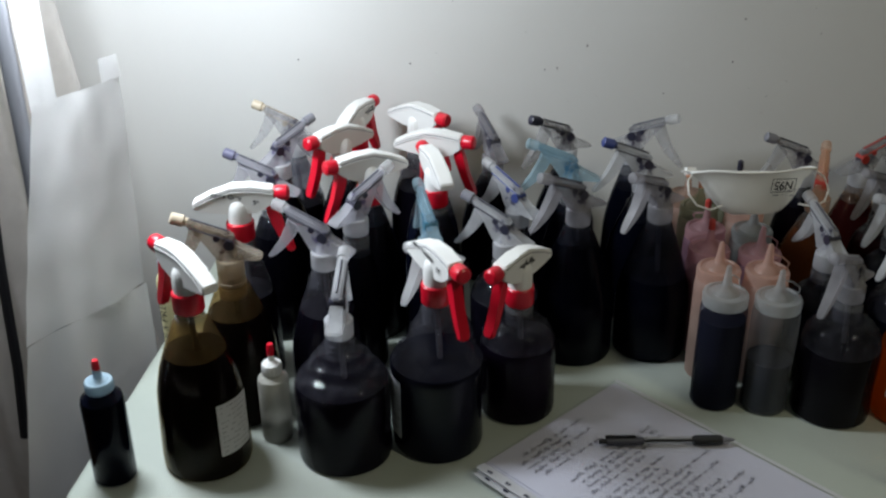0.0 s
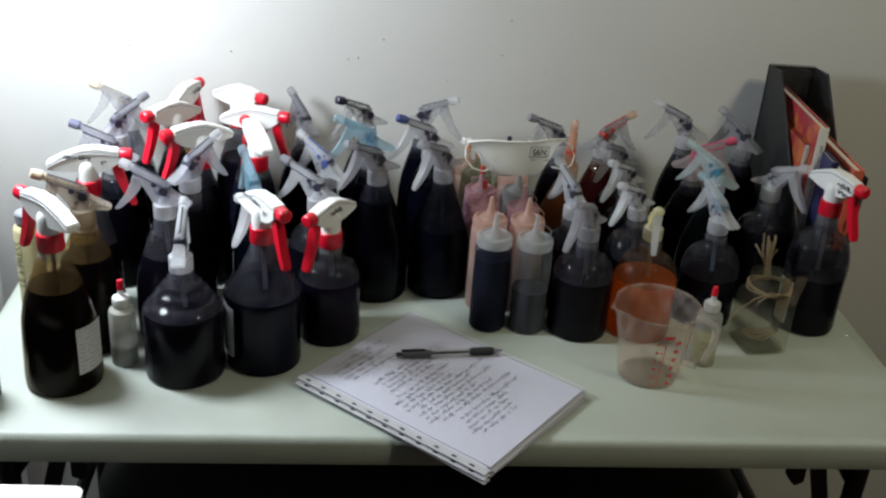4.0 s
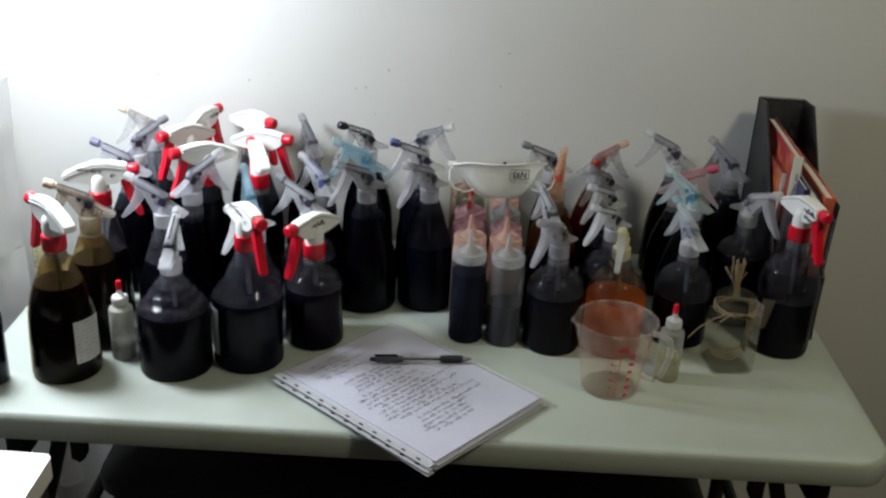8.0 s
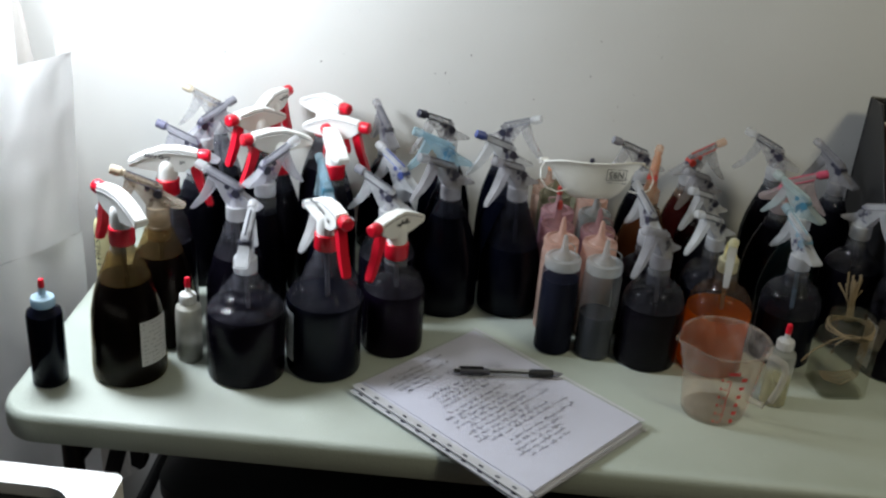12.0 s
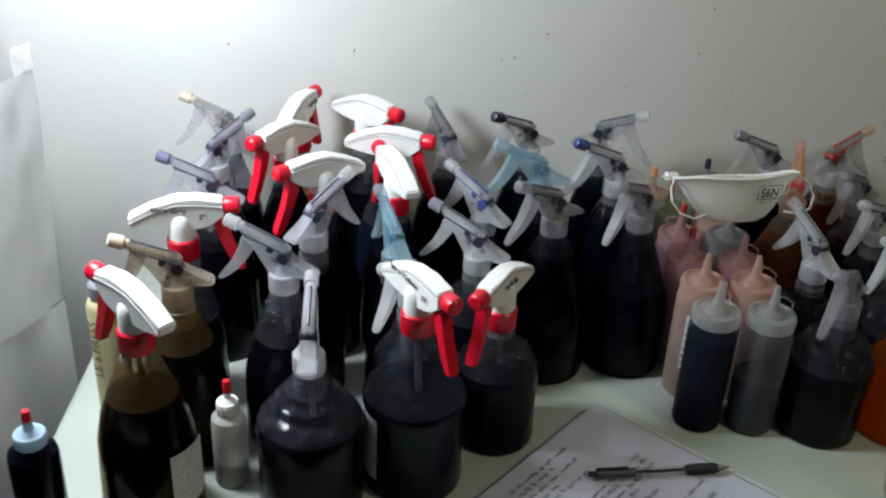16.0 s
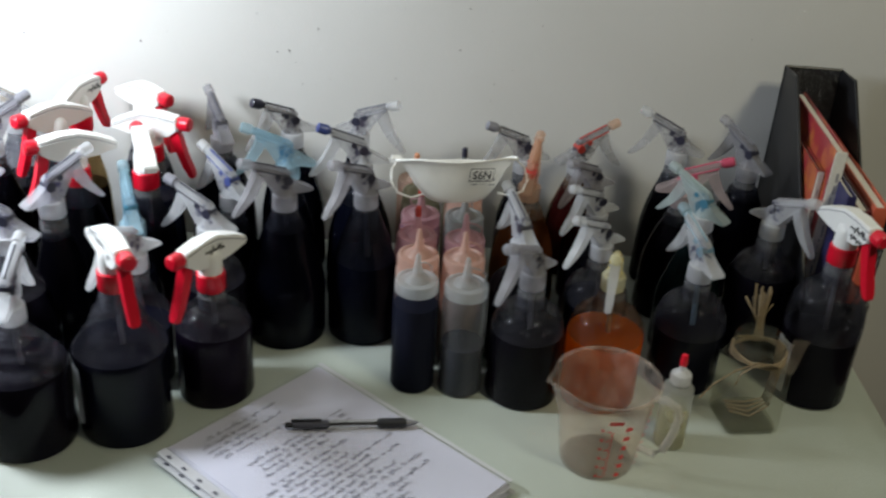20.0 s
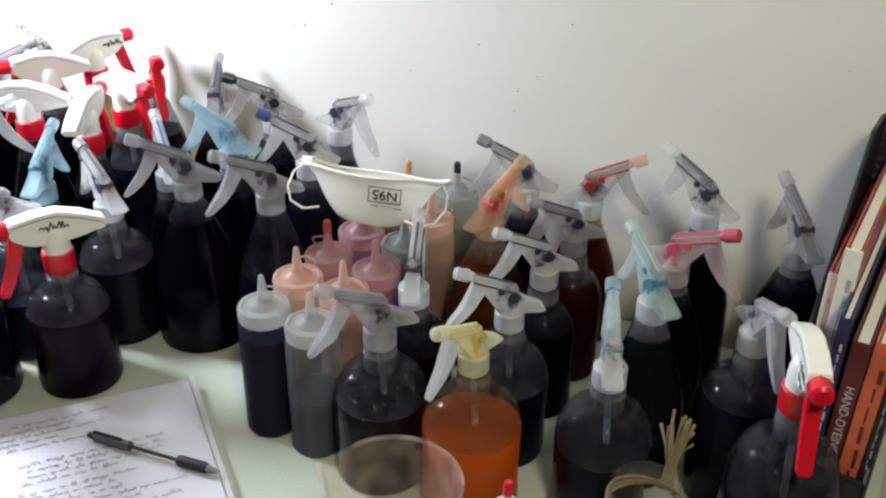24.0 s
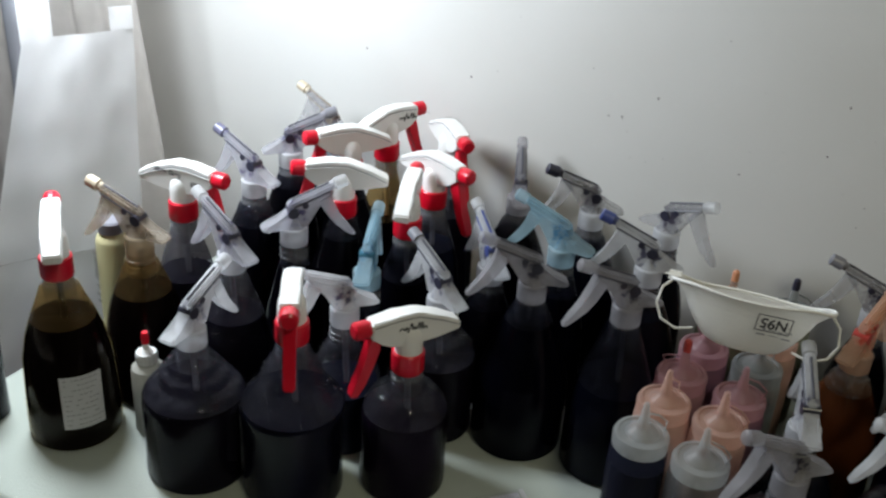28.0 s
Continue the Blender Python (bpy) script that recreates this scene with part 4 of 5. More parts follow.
squeeze_bottle(0.196, 1.120, "squeeze bottle of plum dye with pink cap", Q_PINK, Q_PINK, L_PLUM, 0.8, M_REDVALVE, 0.122, yaw=160)
squeeze_bottle(0.254, 1.116, "squeeze bottle of dye with lilac stained cap", Q_LILAC, Q_PINK, L_PLUM, 0.8, None, 0.122, yaw=20)


squeeze_bottle(0.199, 1.180, "squeeze bottle of plum dye with stained pink cap", Q_LILAC, Q_PINK, L_PLUM, 0.8, M_REDVALVE, 0.120, yaw=120)
squeeze_bottle(0.254, 1.175, "squeeze bottle of green dye with teal stained cap", Q_TEAL, Q_TEAL, L_GREEN, 0.7, None, 0.122, yaw=60)
squeeze_bottle(0.198, 1.240, "squeeze bottle with green stained cap and orange tip", Q_GREEN, Q_GREEN, L_GREEN, 0.6, M_ORANGE, 0.122, yaw=200)
squeeze_bottle(0.254, 1.235, "squeeze bottle with peach stained cap and orange tip", Q_PEACH, Q_PEACH, L_RUST, 0.7, M_ORANGE, 0.122, yaw=30)
squeeze_bottle(0.190, 1.302, "squeeze bottle by the wall with orange cap", Q_PEACH, Q_ORANGE, L_RUST, 0.6, M_ORANGE, 0.110, yaw=250)
squeeze_bottle(0.254, 1.298, "squeeze bottle by the wall with pale green cap", Q_GREEN, Q_TEAL, L_GREEN, 0.6, M_DARK, 0.124, yaw=10)


def dropper_bottle(x, y, label, h, r, body, cap, fluid, fill):
    top = thing("dropper_bottle", x, y, TOP, 0, label, "dropper bottle", "small dropper bottles")
    prof = [(r * 0.94, 0.0), (r, 0.002), (r, h * 0.90), (r * 0.95, h * 0.95), (r * 0.62, h), (r * 0.6, h + 0.004)]
    put("bottle", finish(lathe(prof, 28)), body, top)
    put("dye", finish(lathe(cut_profile(prof, fill * h, 0.001), 28, True)), fluid, top)
    put("cap", finish(join(ribbed(r * 0.66, h + 0.002, h + 0.014, 32), lathe([(r * 0.5, h + 0.0141), (r * 0.22, h + 0.018), (r * 0.16, h + 0.030)], 18, True))), cap, top)
    put("tip", finish(lathe([(0.0037, h + 0.024), (0.0040, h + 0.030), (0.0034, h + 0.036), (0.0030, h + 0.037)], 14, True)), M_RED, top, "red rubber tip")
    return top


dropper_bottle(-0.428, 0.811, "small dropper bottle of blue-black dye with pale blue cap", 0.104, 0.0215, C_SMOKE, milky("pale_blue_cap", (0.50, 0.66, 0.76), 0.9), L_NAVY, 0.93)
dropper_bottle(-0.277, 0.892, "small white dropper bottle with grey dye and red tip", 0.080, 0.0165, milky("cream_dropper", (0.74, 0.73, 0.66), 0.62), M_WHITE, L_GREY, 0.35)
dropper_bottle(0.485, 0.917, "small clear dropper bottle of pale yellow dye with red tip", 0.079, 0.0170, milky("clear_dropper", (0.78, 0.80, 0.76), 0.3), milky("frosted_cap", (0.8, 0.8, 0.8), 0.7), L_YELLOW, 0.5)


# ---- dust mask lying rim up on the squeeze bottles ----
mask = thing("dust_mask", 0.238, 1.112, TOP + 0.172, 9, "white cup-shaped dust mask lying upside down on the bottles", "mask")
mask.matrix_basis = pose(0.241, 1.128, TOP + 0.176, -24, 0, 9) @ Matrix.Scale(0.92, 4)
N = 48


def mask_ring(u):
    """One level of the cup, u from its crown to its rim."""
    ax, ay = 0.026 + 0.046 * u ** 0.62, 0.016 + 0.022 * u ** 0.8
    row = []
    for k in range(N):
        a = 2 * math.pi * k / N
        c, q = math.cos(a), math.sin(a)
        flare = 1.0 + 0.12 * max(0.0, (u - 0.8) / 0.2)
        row.append(Vector((ax * flare * math.copysign(abs(c) ** 0.8, c), ay * flare * q, 0.052 * u ** 1.1 + 0.004 * u * c * c + 0.0012 * math.sin(5 * a) * u)))
    return row


bm = bmesh.new()
rings = [[bm.verts.new(p) for p in mask_ring(j / 10)] for j in range(11)]
for p, q in zip(rings, rings[1:]):
    for k in range(N):
        bm.faces.new((p[k], p[(k + 1) % N], q[(k + 1) % N], q[k]))
bm.faces.new(rings[0])
bmesh.ops.solidify(bm, geom=bm.faces[:], thickness=0.002)
shell = part("shell", bm, M_MASK, mask)
edge = mask_ring(1.0)
part("rim", tube(edge + edge[:1], 0.0018, 6), M_MASK, mask)
part("nose_clip", box(-0.088, -0.010, 0.052, -0.068, 0.010, 0.061, 0.004), M_MASK, mask)
for s in (-1, 1):
    curve = [(s * 0.076, -0.008, 0.055), (s * 0.086, -0.018, 0.044), (s * 0.088, -0.026, 0.028), (s * 0.080, -0.032, 0.014), (s * 0.064, -0.034, 0.008), (s * 0.048, -0.030, 0.012)]
    part("strap", tube(curve, 0.0013, 6), M_MASK, mask, "thin elastic strap")
lettering("N95", 0.0150, M_INK, shell, pose(0.026, -0.0402, 0.0355, 68, 180, 14), bold=0.0003)
bm = bmesh.new()
for x0, y0, x1, y1 in ((-0.017, 0.0085, 0.017, 0.0095), (-0.017, -0.0085, 0.017, -0.0075), (-0.017, -0.0085, -0.016, 0.0095), (0.016, -0.0085, 0.017, 0.0095)):
    bm.faces.new([bm.verts.new(v) for v in ((x0, y0, 0), (x1, y0, 0), (x1, y1, 0), (x0, y1, 0))])
put("print_frame", finish(bm, False), M_INK, shell, "", pose(0.026, -0.0403, 0.0355, 68, 180, 14))
put("print", finish(bars(2, 0.036, 0.0065, 0.0030, 5, 1.0), False), M_GREYLINE, shell, "", pose(0.026, -0.0372, 0.0240, 62, 180, 14))


# ---- papers in plastic sleeves, and the pen ----
stack = thing("paper_stack", 0.126, 0.834, TOP, -41.0, "handwritten pages in clear plastic sleeves overhanging the table edge", "papers")
rr = random.Random(2)
for k in range(9):
    z = 0.0012 + 0.0013 * k
    m = pose(rr.uniform(-0.004, 0.004), rr.uniform(-0.004, 0.004), 0, 0, 0, rr.uniform(-1.2, 1.2))
    part("page", box(-0.1395, -0.101, z - 0.0004, 0.1395, 0.104, z + 0.0006), M_PAPER, stack, "", False, m)
    if k in (0, 4, 8):
        part("sleeve", box(-0.144, -0.117, z + 0.0007, 0.144, 0.109, z + 0.0010), C_SLEEVE, stack, "clear plastic sleeve", False, m)
        strip = part("binding_strip", box(-0.143, -0.118, z + 0.0011, 0.143, -0.106, z + 0.0015), Q_STRIP, stack, "", False, m)
        part("binding_edge", box(-0.143, 0.1055, z + 0.0011, 0.143, 0.1105, z + 0.0014), Q_STRIP, stack, "", False, m)
        for q in range(11):
            part("slot", box(-0.131 + 0.025 * q, -0.1145, z + 0.0016, -0.1245 + 0.025 * q, -0.1115, z + 0.0018), M_DARK, strip, "", False)
ZP = 0.0012 + 0.0013 * 8 + 0.0013
for k, (px, py, rows_, w) in enumerate(((-0.122, -0.030, 5, 0.11), (-0.062, 0.010, 4, 0.15), (-0.022, 0.000, 9, 0.165), (0.062, 0.005, 5, 0.14))):
    put("handwriting", finish(script(rows_, w, 0.0088, 0.0052, 20 + k, 0.85, 0.0003), False), M_SCRIPT, stack, "", pose(px, py, ZP, 0, 0, 90))
pen = thing("ballpoint_pen", 0.141, 0.898, TOP + ZP + 0.0055, 6.5, "black and clear ballpoint pen lying on the papers", "pen")
part("barrel", tube([(-0.030, 0, 0), (-0.01, 0, 0), (0.028, 0, 0)], 0.0042, 14), C_GLASS, pen, "clear plastic barrel")
part("refill", tube([(-0.030, 0, 0), (0.0, 0, 0), (0.030, 0, 0)], 0.0016, 8), M_INK, pen)
part("upper_barrel", tube([(-0.066, 0, 0), (-0.064, 0, 0), (-0.045, 0, 0), (-0.028, 0, 0)], 0.0046, 14), M_LINE, pen, "smoky dark upper barrel")
part("button", tube([(-0.074, 0, 0), (-0.073, 0, 0), (-0.066, 0, 0)], 0.0030, 10), M_INK, pen)
part("grip", tube([(0.024, 0, 0), (0.027, 0, 0), (0.034, 0, 0), (0.046, 0, 0), (0.053, 0, 0), (0.055, 0, 0)], lambda u: 0.0053 if 0.1 < u < 0.9 else 0.0044, 14), M_INK, pen, "black rubber grip")
part("point", tube([(0.055, 0, 0), (0.063, 0, 0), (0.068, 0, 0)], lambda u: 0.0040 - 0.0032 * u, 10), M_GREYCAP, pen)
part("clip", box(-0.068, -0.0015, 0.0046, -0.036, 0.0015, 0.0072, 0.0007), M_INK, pen)


# ---- measuring cup ----
cup = thing("measuring_cup", 0.401, 0.885, TOP, 10, "frosted plastic measuring cup with red scale marks", "measuring cup")
cup.scale = (0.93, 0.93, 0.93)
prof = [(0.0415, 0.0), (0.0425, 0.002), (0.0495, 0.060), (0.0560, 0.108), (0.0575, 0.111), (0.0600, 0.112), (0.0600, 0.1135), (0.0555, 0.1128), (0.0545, 0.106), (0.0480, 0.058), (0.0412, 0.004), (0.001, 0.0035)]
bm = lathe(prof, 48)
for v in bm.verts:
    a = math.atan2(v.co.y, v.co.x)
    d = abs(math.atan2(math.sin(a - math.pi), math.cos(a - math.pi)))
    if v.co.z > 0.09 and d < 0.35:
        k = (1 - d / 0.35) * (v.co.z - 0.09) / 0.02
        v.co.x *= 1 + 0.16 * k
        v.co.y *= 1 + 0.05 * k
part("cup", bm, C_CUP, cup)
HA = radians(-34)
part("handle", tube([(q * math.cos(HA), q * math.sin(HA), z) for q, z in ((0.055, 0.104), (0.066, 0.105), (0.079, 0.100), (0.083, 0.088), (0.080, 0.064), (0.073, 0.040), (0.064, 0.030), (0.046, 0.032))], 0.0048, 10), milky("clear_handle", (0.84, 0.82, 0.80), 0.30), cup, "clear loop handle")
part("rim", tube([(0.0592 * math.cos(radians(a)), 0.0592 * math.sin(radians(a)), 0.1130) for a in range(-145, 146, 10)], 0.0016, 8), C_CUP, cup, "rolled clear rim")
bm = bmesh.new()
rr = random.Random(7)
for a0, w, h, n in ((-111, 4.5, 0.0032, 6), (-104, 5.0, 0.0018, 6), (-82, 9.0, 0.0050, 6), (-36, 5.0, 0.0040, 8), (-22, 9.0, 0.0030, 8)):
    for j in range(n):
        z = 0.008 + 0.084 * j / n
        R = 0.0430 + 0.0135 * z / 0.108 + 0.0006
        ww = w * rr.uniform(0.7, 1.0)
        bm = bmesh.new()
        bm.faces.new([bm.verts.new((R * math.cos(radians(p)), R * math.sin(radians(p)), q)) for p, q in ((a0, z), (a0 + ww, z), (a0 + ww, z + h), (a0, z + h))])
        part("scale_mark", bm, M_REDINK, cup, "", False)
for p0, p1, z0, z1 in ((-98.2, -97.0, 0.010, 0.080), (-103, -87, 0.0885, 0.0935)):
    f = []
    for p, z in ((p0, z0), (p1, z0), (p1, z1), (p0, z1)):
        R = 0.0430 + 0.0135 * z / 0.108 + 0.0006
        f.append((R * math.cos(radians(p)), R * math.sin(radians(p)), z))
    bm = bmesh.new()
    bm.faces.new([bm.verts.new(v) for v in f])
    part("scale_line", bm, M_REDINK, cup, "", False)


# ---- glass jar with twine ----
jar = thing("glass_jar", 0.580, 0.966, TOP, 8, "small square clear glass jar tied with jute twine", "jar")
lv = []
for s, z, r in ((0.029, 0.0, 0.010), (0.032, 0.003, 0.011), (0.032, 0.074, 0.011), (0.031, 0.082, 0.014), (0.028, 0.088, 0.0265), (0.027, 0.091, 0.0265), (0.027, 0.108, 0.0265), (0.0285, 0.109, 0.0275), (0.0285, 0.112, 0.0275)):
    lv.append((rounded_outline(-s, -s, s, s, min(r, s - 0.0004)), z))
bm = bmesh.new()
rows = [[bm.verts.new((x, y, z)) for x, y in pts] for pts, z in lv]
n = len(rows[0])
for p, q in zip(rows, rows[1:]):
    for k in range(n):
        bm.faces.new((p[k], p[(k + 1) % n], q[(k + 1) % n], q[k]))
bm.faces.new(rows[0])
part("glass", bm, C_GLASS, jar)
part("glass_foot", slab_outline([(rounded_outline(-0.026, -0.026, 0.026, 0.026, 0.010), 0.0015), (rounded_outline(-0.029, -0.029, 0.029, 0.029, 0.010), 0.004), (rounded_outline(-0.027, -0.027, 0.027, 0.027, 0.012), 0.010)]), C_GLASS, jar, "thick clear glass foot")
for k in range(3):
    part("thread", tube([(0.0278 * math.cos(a), 0.0278 * math.sin(a), 0.094 + 0.004 * k + 0.0006 * a) for a in [2 * math.pi * i / 24 for i in range(25)]], 0.0007, 5), C_GLASS, jar)
for k in range(3):
    part("twine", tube([(0.0295 * math.cos(a), 0.0295 * math.sin(a), 0.0895 + 0.003 * k + 0.0025 * math.sin(2 * a + k)) for a in [2 * math.pi * i / 28 for i in range(29)]], 0.0014, 6), M_TWINE, jar)
rr = random.Random(3)
for k in range(16):
    ex, ey, ez = rr.uniform(-0.020, 0.012), rr.uniform(-0.008, 0.010), rr.uniform(0.122, 0.150)
    part("twine_end", tube([(0.013 + rr.uniform(-0.006, 0.006), 0.030, 0.086), (0.013 + rr.uniform(-0.005, 0.005), 0.034, 0.096), (0.015 + ex * 0.3 + rr.uniform(-0.003, 0.003), 0.041 + ey * 0.5, 0.114), (ex + 0.020, 0.050 + ey, ez)], 0.0014, 6), M_TWINE, jar)
part("twine_loop", tube([(0.012, -0.030, 0.092), (-0.018, -0.036, 0.103), (-0.045, -0.042, 0.098), (-0.070, -0.050, 0.088), (-0.088, -0.060, 0.078)], 0.0009, 6), M_TWINE, jar)
part("twine_loop", tube([(0.014, -0.031, 0.092), (-0.004, -0.036, 0.100), (-0.024, -0.037, 0.098), (-0.034, -0.035, 0.088), (-0.036, -0.034, 0.074)], 0.0010, 6), M_TWINE, jar)
for k in range(4):
    part("twine_strand", tube([(0.024, -0.010 + 0.005 * k, 0.104), (0.026, -0.008 + 0.005 * k, 0.060), (0.020, -0.012 + 0.005 * k, 0.026), (0.000, -0.014 + 0.006 * k, 0.014 + 0.002 * k), (-0.024, -0.010 + 0.006 * k, 0.020)], 0.0013, 6), M_TWINE, jar)
part("tag", box(-0.014, -0.0004, -0.022, 0.014, 0.0004, 0.022), C_CUP, jar, "pale translucent tag", False, pose(0.046, 0.004, 0.080, 0, 18, 20))


# ---- magazine file with books ----
FX, FY = 0.700, 1.194
mag = thing("magazine_file", FX, FY, TOP, -3.0, "black wire mesh magazine file half full of books", "magazine file")
W, D = 0.037, 0.138
side = [(-D, 0.0), (D, 0.0), (D, 0.300), (D - 0.055, 0.305), (-D, 0.105)]
for s in (-1, 1):
    bm = plate(side, 0.0012)
    part("side_panel", bm, M_MESH, mag, "", False, pose(s * W, 0, 0, 0, 0, 90))
    part("frame", tube([(s * W, -D, 0.0), (s * W, D, 0.0), (s * W, D, 0.300), (s * W, D - 0.055, 0.305), (s * W, -D, 0.105), (s * W, -D, 0.0)], 0.0022, 6), M_TUBE, mag)
part("back_panel", box(-W, D - 0.0006, 0.0, W, D + 0.0006, 0.300), M_MESH, mag, "", False)
part("front_panel", box(-W, -D - 0.0006, 0.0, W, -D + 0.0006, 0.105), M_MESH, mag, "", False)
part("base", box(-W, -D, 0.0005, W, D, 0.002), M_TUBE, mag, "", False)
for y, z in ((-D, 0.105), (D, 0.300), (-D, 0.001), (D, 0.001)):
    part("rail", tube([(-W, y, z), (W, y, z)], 0.0022, 6), M_TUBE, mag)


def book(x0, x1, y0, y1, h, cover, label, lean=0.0, title="", ink=M_LABEL, name="book", back=None):
    """A book standing on its foot with its spine towards the front."""
    m = mag.matrix_basis
    c = m @ Vector(((x0 + x1) / 2, (y0 + y1) / 2, 0.0035))
    ob = thing(name, c.x, c.y, c.z, -3.0, label, "book", "books in the file")
    ob.matrix_basis = pose(c.x, c.y, c.z, 0, lean, -3.0)
    w, d = x1 - x0, y1 - y0
    part("page_block", box(-w / 2 + 0.002, -d / 2 + 0.004, 0.003, w / 2 - 0.002, d / 2 - 0.003, h - 0.003), M_PAGES, ob, "", False)
    for s in (-1, 1):
        part("cover", box(s * w / 2 - 0.001, -d / 2, 0, s * w / 2 + 0.001, d / 2, h, 0.0004), cover, ob, "", False)
    sp = part("spine", box(-w / 2 - 0.001, -d / 2 - 0.002, 0, w / 2 + 0.001, -d / 2, h, 0.0008), back or cover, ob, "", False)
    if title:
        lettering(title, min(0.010, w * 0.85), ink, sp, pose(0, -d / 2 - 0.0024, h * 0.62, 90, 90, 0))
    else:
        put("print", finish(bars(1, h * 0.7, 0.01, w * 0.4, 11, 0.9), False), ink, sp, "", pose(0, -d / 2 - 0.0024, h * 0.55, 90, 90, 0))


book(0.0290, 0.0345, -0.128, 0.100, 0.215, M_INK, "thin black book at the side of the magazine file", 1.5, "", M_GREYLINE)
book(0.0135, 0.0275, -0.126, 0.110, 0.225, M_BOOKORANGE, "orange cloth-bound book in the magazine file", 1.5, "", M_BOOKMAROON)
book(-0.0005, 0.0120, -0.122, 0.105, 0.218, M_BOOKMAROON, "maroon book on hand-dyeing in the magazine file", 1.0, "HAND-DYEING YA")
book(-0.010, -0.0025, -0.117, 0.100, 0.232, M_BOOKNAVY, "thin navy book in the magazine file", 0.0)
book(-0.024, -0.012, -0.075, 0.125, 0.268, M_BOOKRED, "magazine with a red and orange cover and white page edges", 0.5, "", M_GREYLINE, "magazine", M_PAGES)
book(-0.033, -0.027, -0.060, 0.125, 0.235, M_BOOKRED, "thin red-covered booklet in the magazine file", 0.5, "", M_GREYLINE, "booklet", M_PAGES)


# ---- yellow-labelled can behind the first bottle ----
can = thing("lubricant_can", -0.407, 0.978, TOP, 0, "narrow can with a yellow printed label", "can")
part("body", lathe([(0.016, 0.0), (0.018, 0.002), (0.018, 0.140), (0.016, 0.146), (0.010, 0.152)], 28, True), M_YELLOWLABEL, can)
part("cap", lathe([(0.014, 0.152), (0.014, 0.164), (0.012, 0.166)], 24, True), M_GREYCAP, can)
lettering("LE à PRESS", 0.0145, M_INK, can, pose(-0.0083, -0.0179, 0.098, 90, -90, -25))


# ---- the rack post, apron and cloths at the left end ----
post = thing("rack_post", -0.571, 1.010, 0.0, 0, "grey steel post of a rack beside the table", "post")
part("pole", tube([(-0.012, 0.012, 0.0), (0.006, 0.000, 1.05), (0.022, -0.012, 2.2)], 0.0088, 20), M_STEEL, post, "grey steel tube")
part("base", lathe([(0.12, 0.0), (0.12, 0.010), (0.02, 0.018), (0.014, 0.04)], 28, True), M_TUBE, post)
part("arm", tube([(0, 0, 2.19), (-0.02, 0.30, 2.19)], 0.009, 10), M_TUBE, post)
part("arm", tube([(0, 0, 2.19), (-0.30, -0.02, 2.19)], 0.009, 10), M_TUBE, post)
part("rail", tube([(-0.30, -0.02, 2.19), (-0.40, 0.18, 2.05), (-0.40, 0.18, 1.332), (-0.060, 0.200, 1.332)], 0.006, 8), M_TUBE, post)


def drape(left, right, z0, z1, folds, depth, phase=0.0, nu=40, nv=36, thick=0.0016):
    """Hanging cloth between two edges, each given as (x, y) at the foot and at the head."""
    bm = bmesh.new()
    grid = []
    for j in range(nv + 1):
        v = j / nv
        row = []
        for i in range(nu + 1):
            u = i / nu
            a = Vector(left[0]).lerp(Vector(left[1]), v)
            b = Vector(right[0]).lerp(Vector(right[1]), v)
            p = a.lerp(b, u)
            d = (b - a).normalized()
            n = Vector((-d.y, d.x))
            w = depth * (1 - 0.55 * v) * (math.sin(folds * 2 * math.pi * u + phase + 0.8 * math.sin(3 * v)) + 0.5 * math.sin(folds * 4.3 * u + 2.1 * phase)) + 0.0022 * noise.noise((u * 5 + phase, v * 6, phase))
            p = p + n * w
            row.append(bm.verts.new((p.x, p.y, z0 + (z1 - z0) * v)))
        grid.append(row)
    for r0, r1 in zip(grid, grid[1:]):
        for i in range(nu):
            bm.faces.new((r0[i], r0[i + 1], r1[i + 1], r1[i]))
    bmesh.ops.solidify(bm, geom=bm.faces[:], thickness=thick)
    return bm


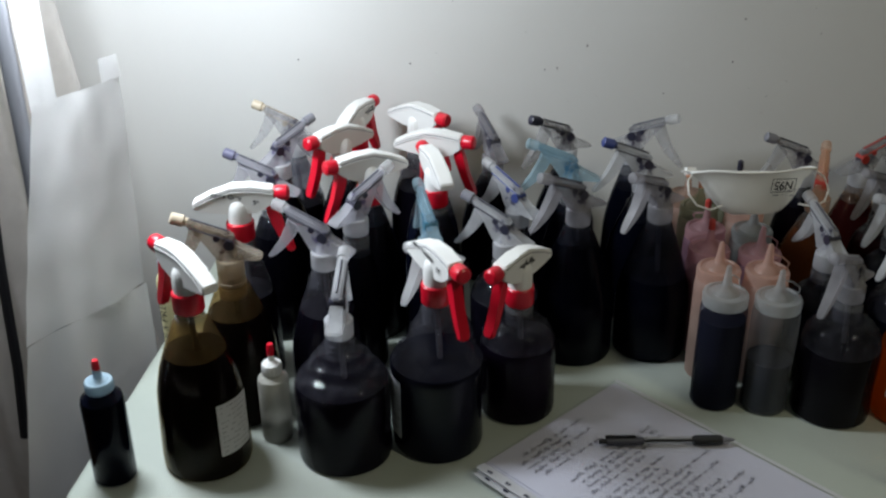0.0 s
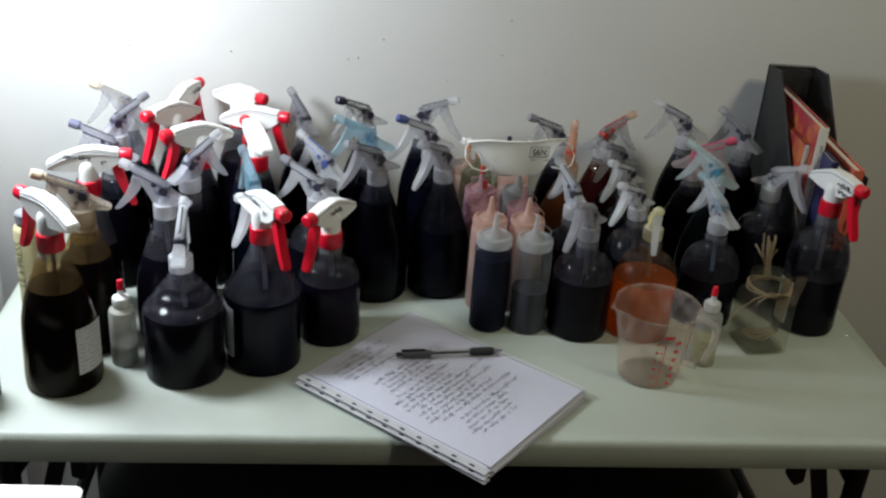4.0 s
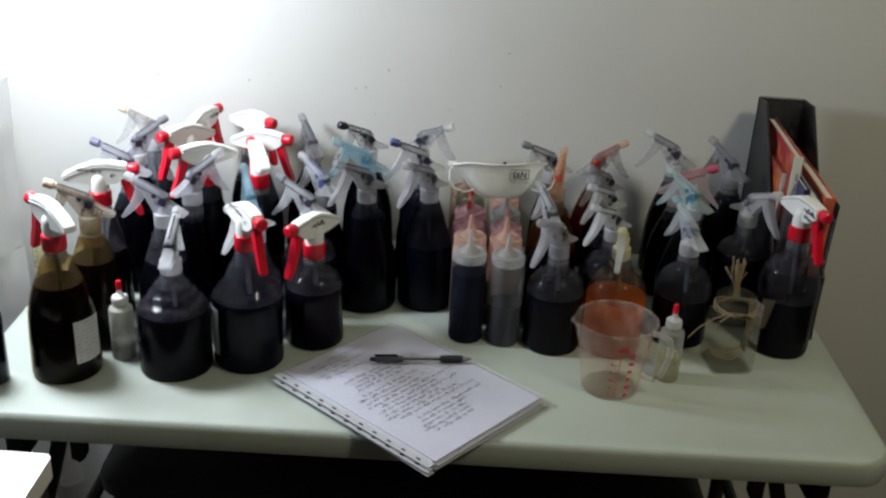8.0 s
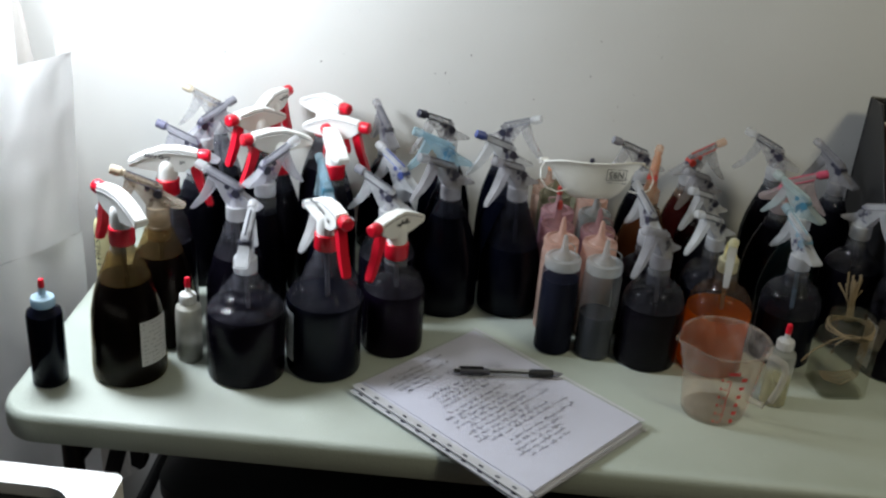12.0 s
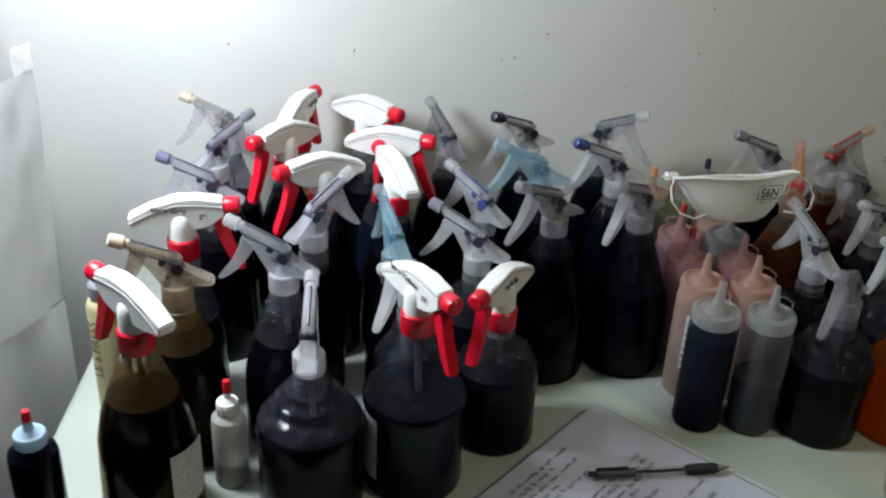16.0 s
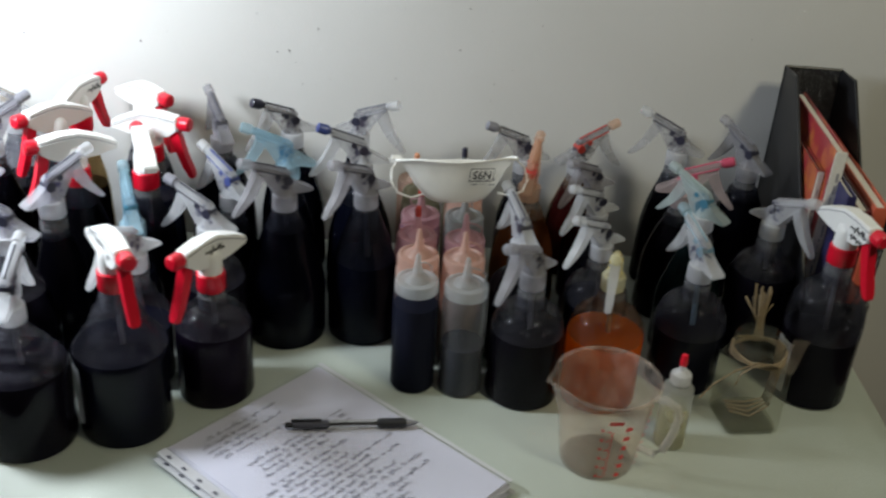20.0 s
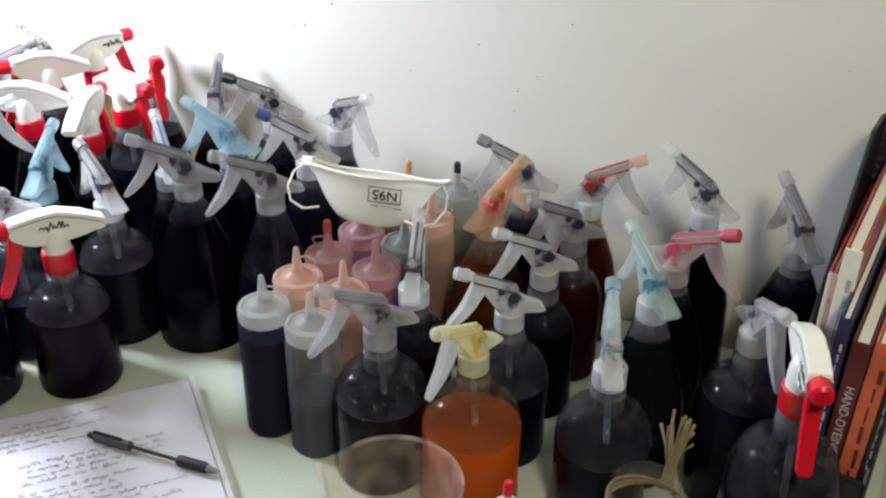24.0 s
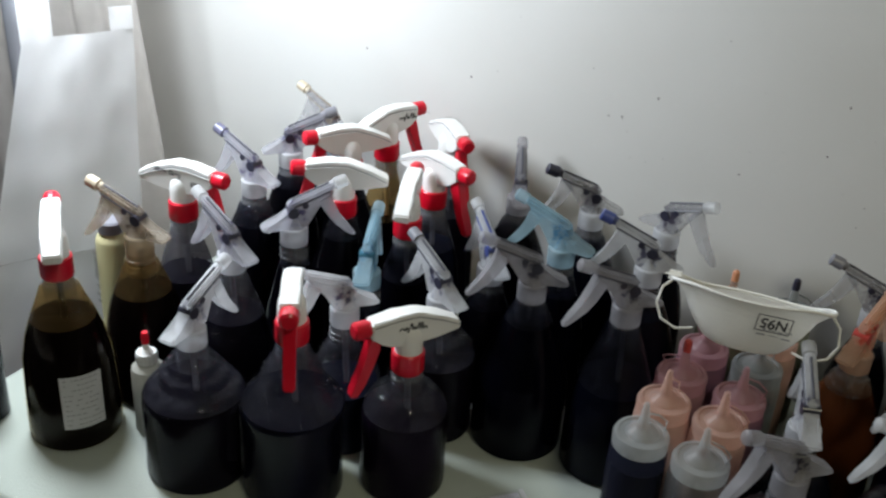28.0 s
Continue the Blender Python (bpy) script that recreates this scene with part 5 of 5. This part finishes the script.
apron = thing("apron", 0, 0, 0, 0, "white cloth apron hanging from the rack beside the table", "apron")
part("skirt", drape(((-0.640, 0.815), (-0.575, 0.945)), ((-0.497, 1.105), (-0.496, 1.107)), 0.12, 0.80, 1.6, 0.0045), M_CLOTH, apron)
part("bib", drape(((-0.575, 0.945), (-0.545, 1.004)), ((-0.496, 1.107), (-0.492, 1.114)), 0.80, 1.068, 1.1, 0.003, 0.6), M_CLOTH, apron)
part("strap", drape(((-0.546, 1.002), (-0.556, 1.010)), ((-0.531, 1.034), (-0.541, 1.042)), 1.06, 2.17, 0.5, 0.002, 0.2, 6, 30), M_CLOTH, apron)
part("strap_stub", drape(((-0.503, 1.0905), (-0.504, 1.0905)), ((-0.492, 1.114), (-0.493, 1.114)), 1.067, 1.094, 0.5, 0.001, 0.9, 6, 6), M_CLOTH, apron)
shirt = thing("hanging_cloth", 0, 0, 0, 0, "crumpled off-white cloth hanging from the rack behind the apron", "garment")
part("cloth", drape(((-0.960, 1.180), (-0.940, 1.180)), ((-0.495, 1.225), (-0.635, 1.215)), 0.25, 1.325, 6.0, 0.014, 1.2, 110, 60), M_CREAM, shirt)
strap = thing("dark_strap", 0, 0, 0, 0, "dark strap hanging on the white sheet", "strap")
part("webbing", tube([(-0.700, 1.145, 0.90), (-0.705, 1.140, 0.81), (-0.708, 1.138, 0.74), (-0.712, 1.136, 0.64), (-0.725, 1.136, 0.52)], 0.007, 8), M_TUBE, strap)


# ---- white-topped appliance in front of the table ----
unit = thing("hot_plate_cabinet", -0.245, 0.556, 0.0, -1, "dark cabinet with a white rim round a recessed black tray", "appliance")
part("body", box(-0.52, -0.44, 0.0, -0.006, -0.006, 0.790, 0.004), M_BLACKPAN, unit, "dark side panels")
outer = rounded_outline(-0.526, -0.446, 0.0, 0.0, 0.010)
inner = rounded_outline(-0.480, -0.416, -0.035, -0.030, 0.032)
bm = bmesh.new()
rows = [[bm.verts.new((x, y, z)) for x, y in pts] for pts, z in ((outer, 0.790), (outer, 0.811), ([(x * 0.994, y * 0.994) for x, y in outer], 0.815), (inner, 0.815), (inner, 0.800))]
n = len(rows[0])
for p, q in zip(rows, rows[1:]):
    for k in range(n):
        bm.faces.new((p[k], p[(k + 1) % n], q[(k + 1) % n], q[k]))
part("rim", bm, M_ENAMEL, unit, "white enamelled rim")
part("tray", slab_outline([(inner, 0.792), (inner, 0.801)]), M_BLACKPAN, unit, "recessed black tray", False)
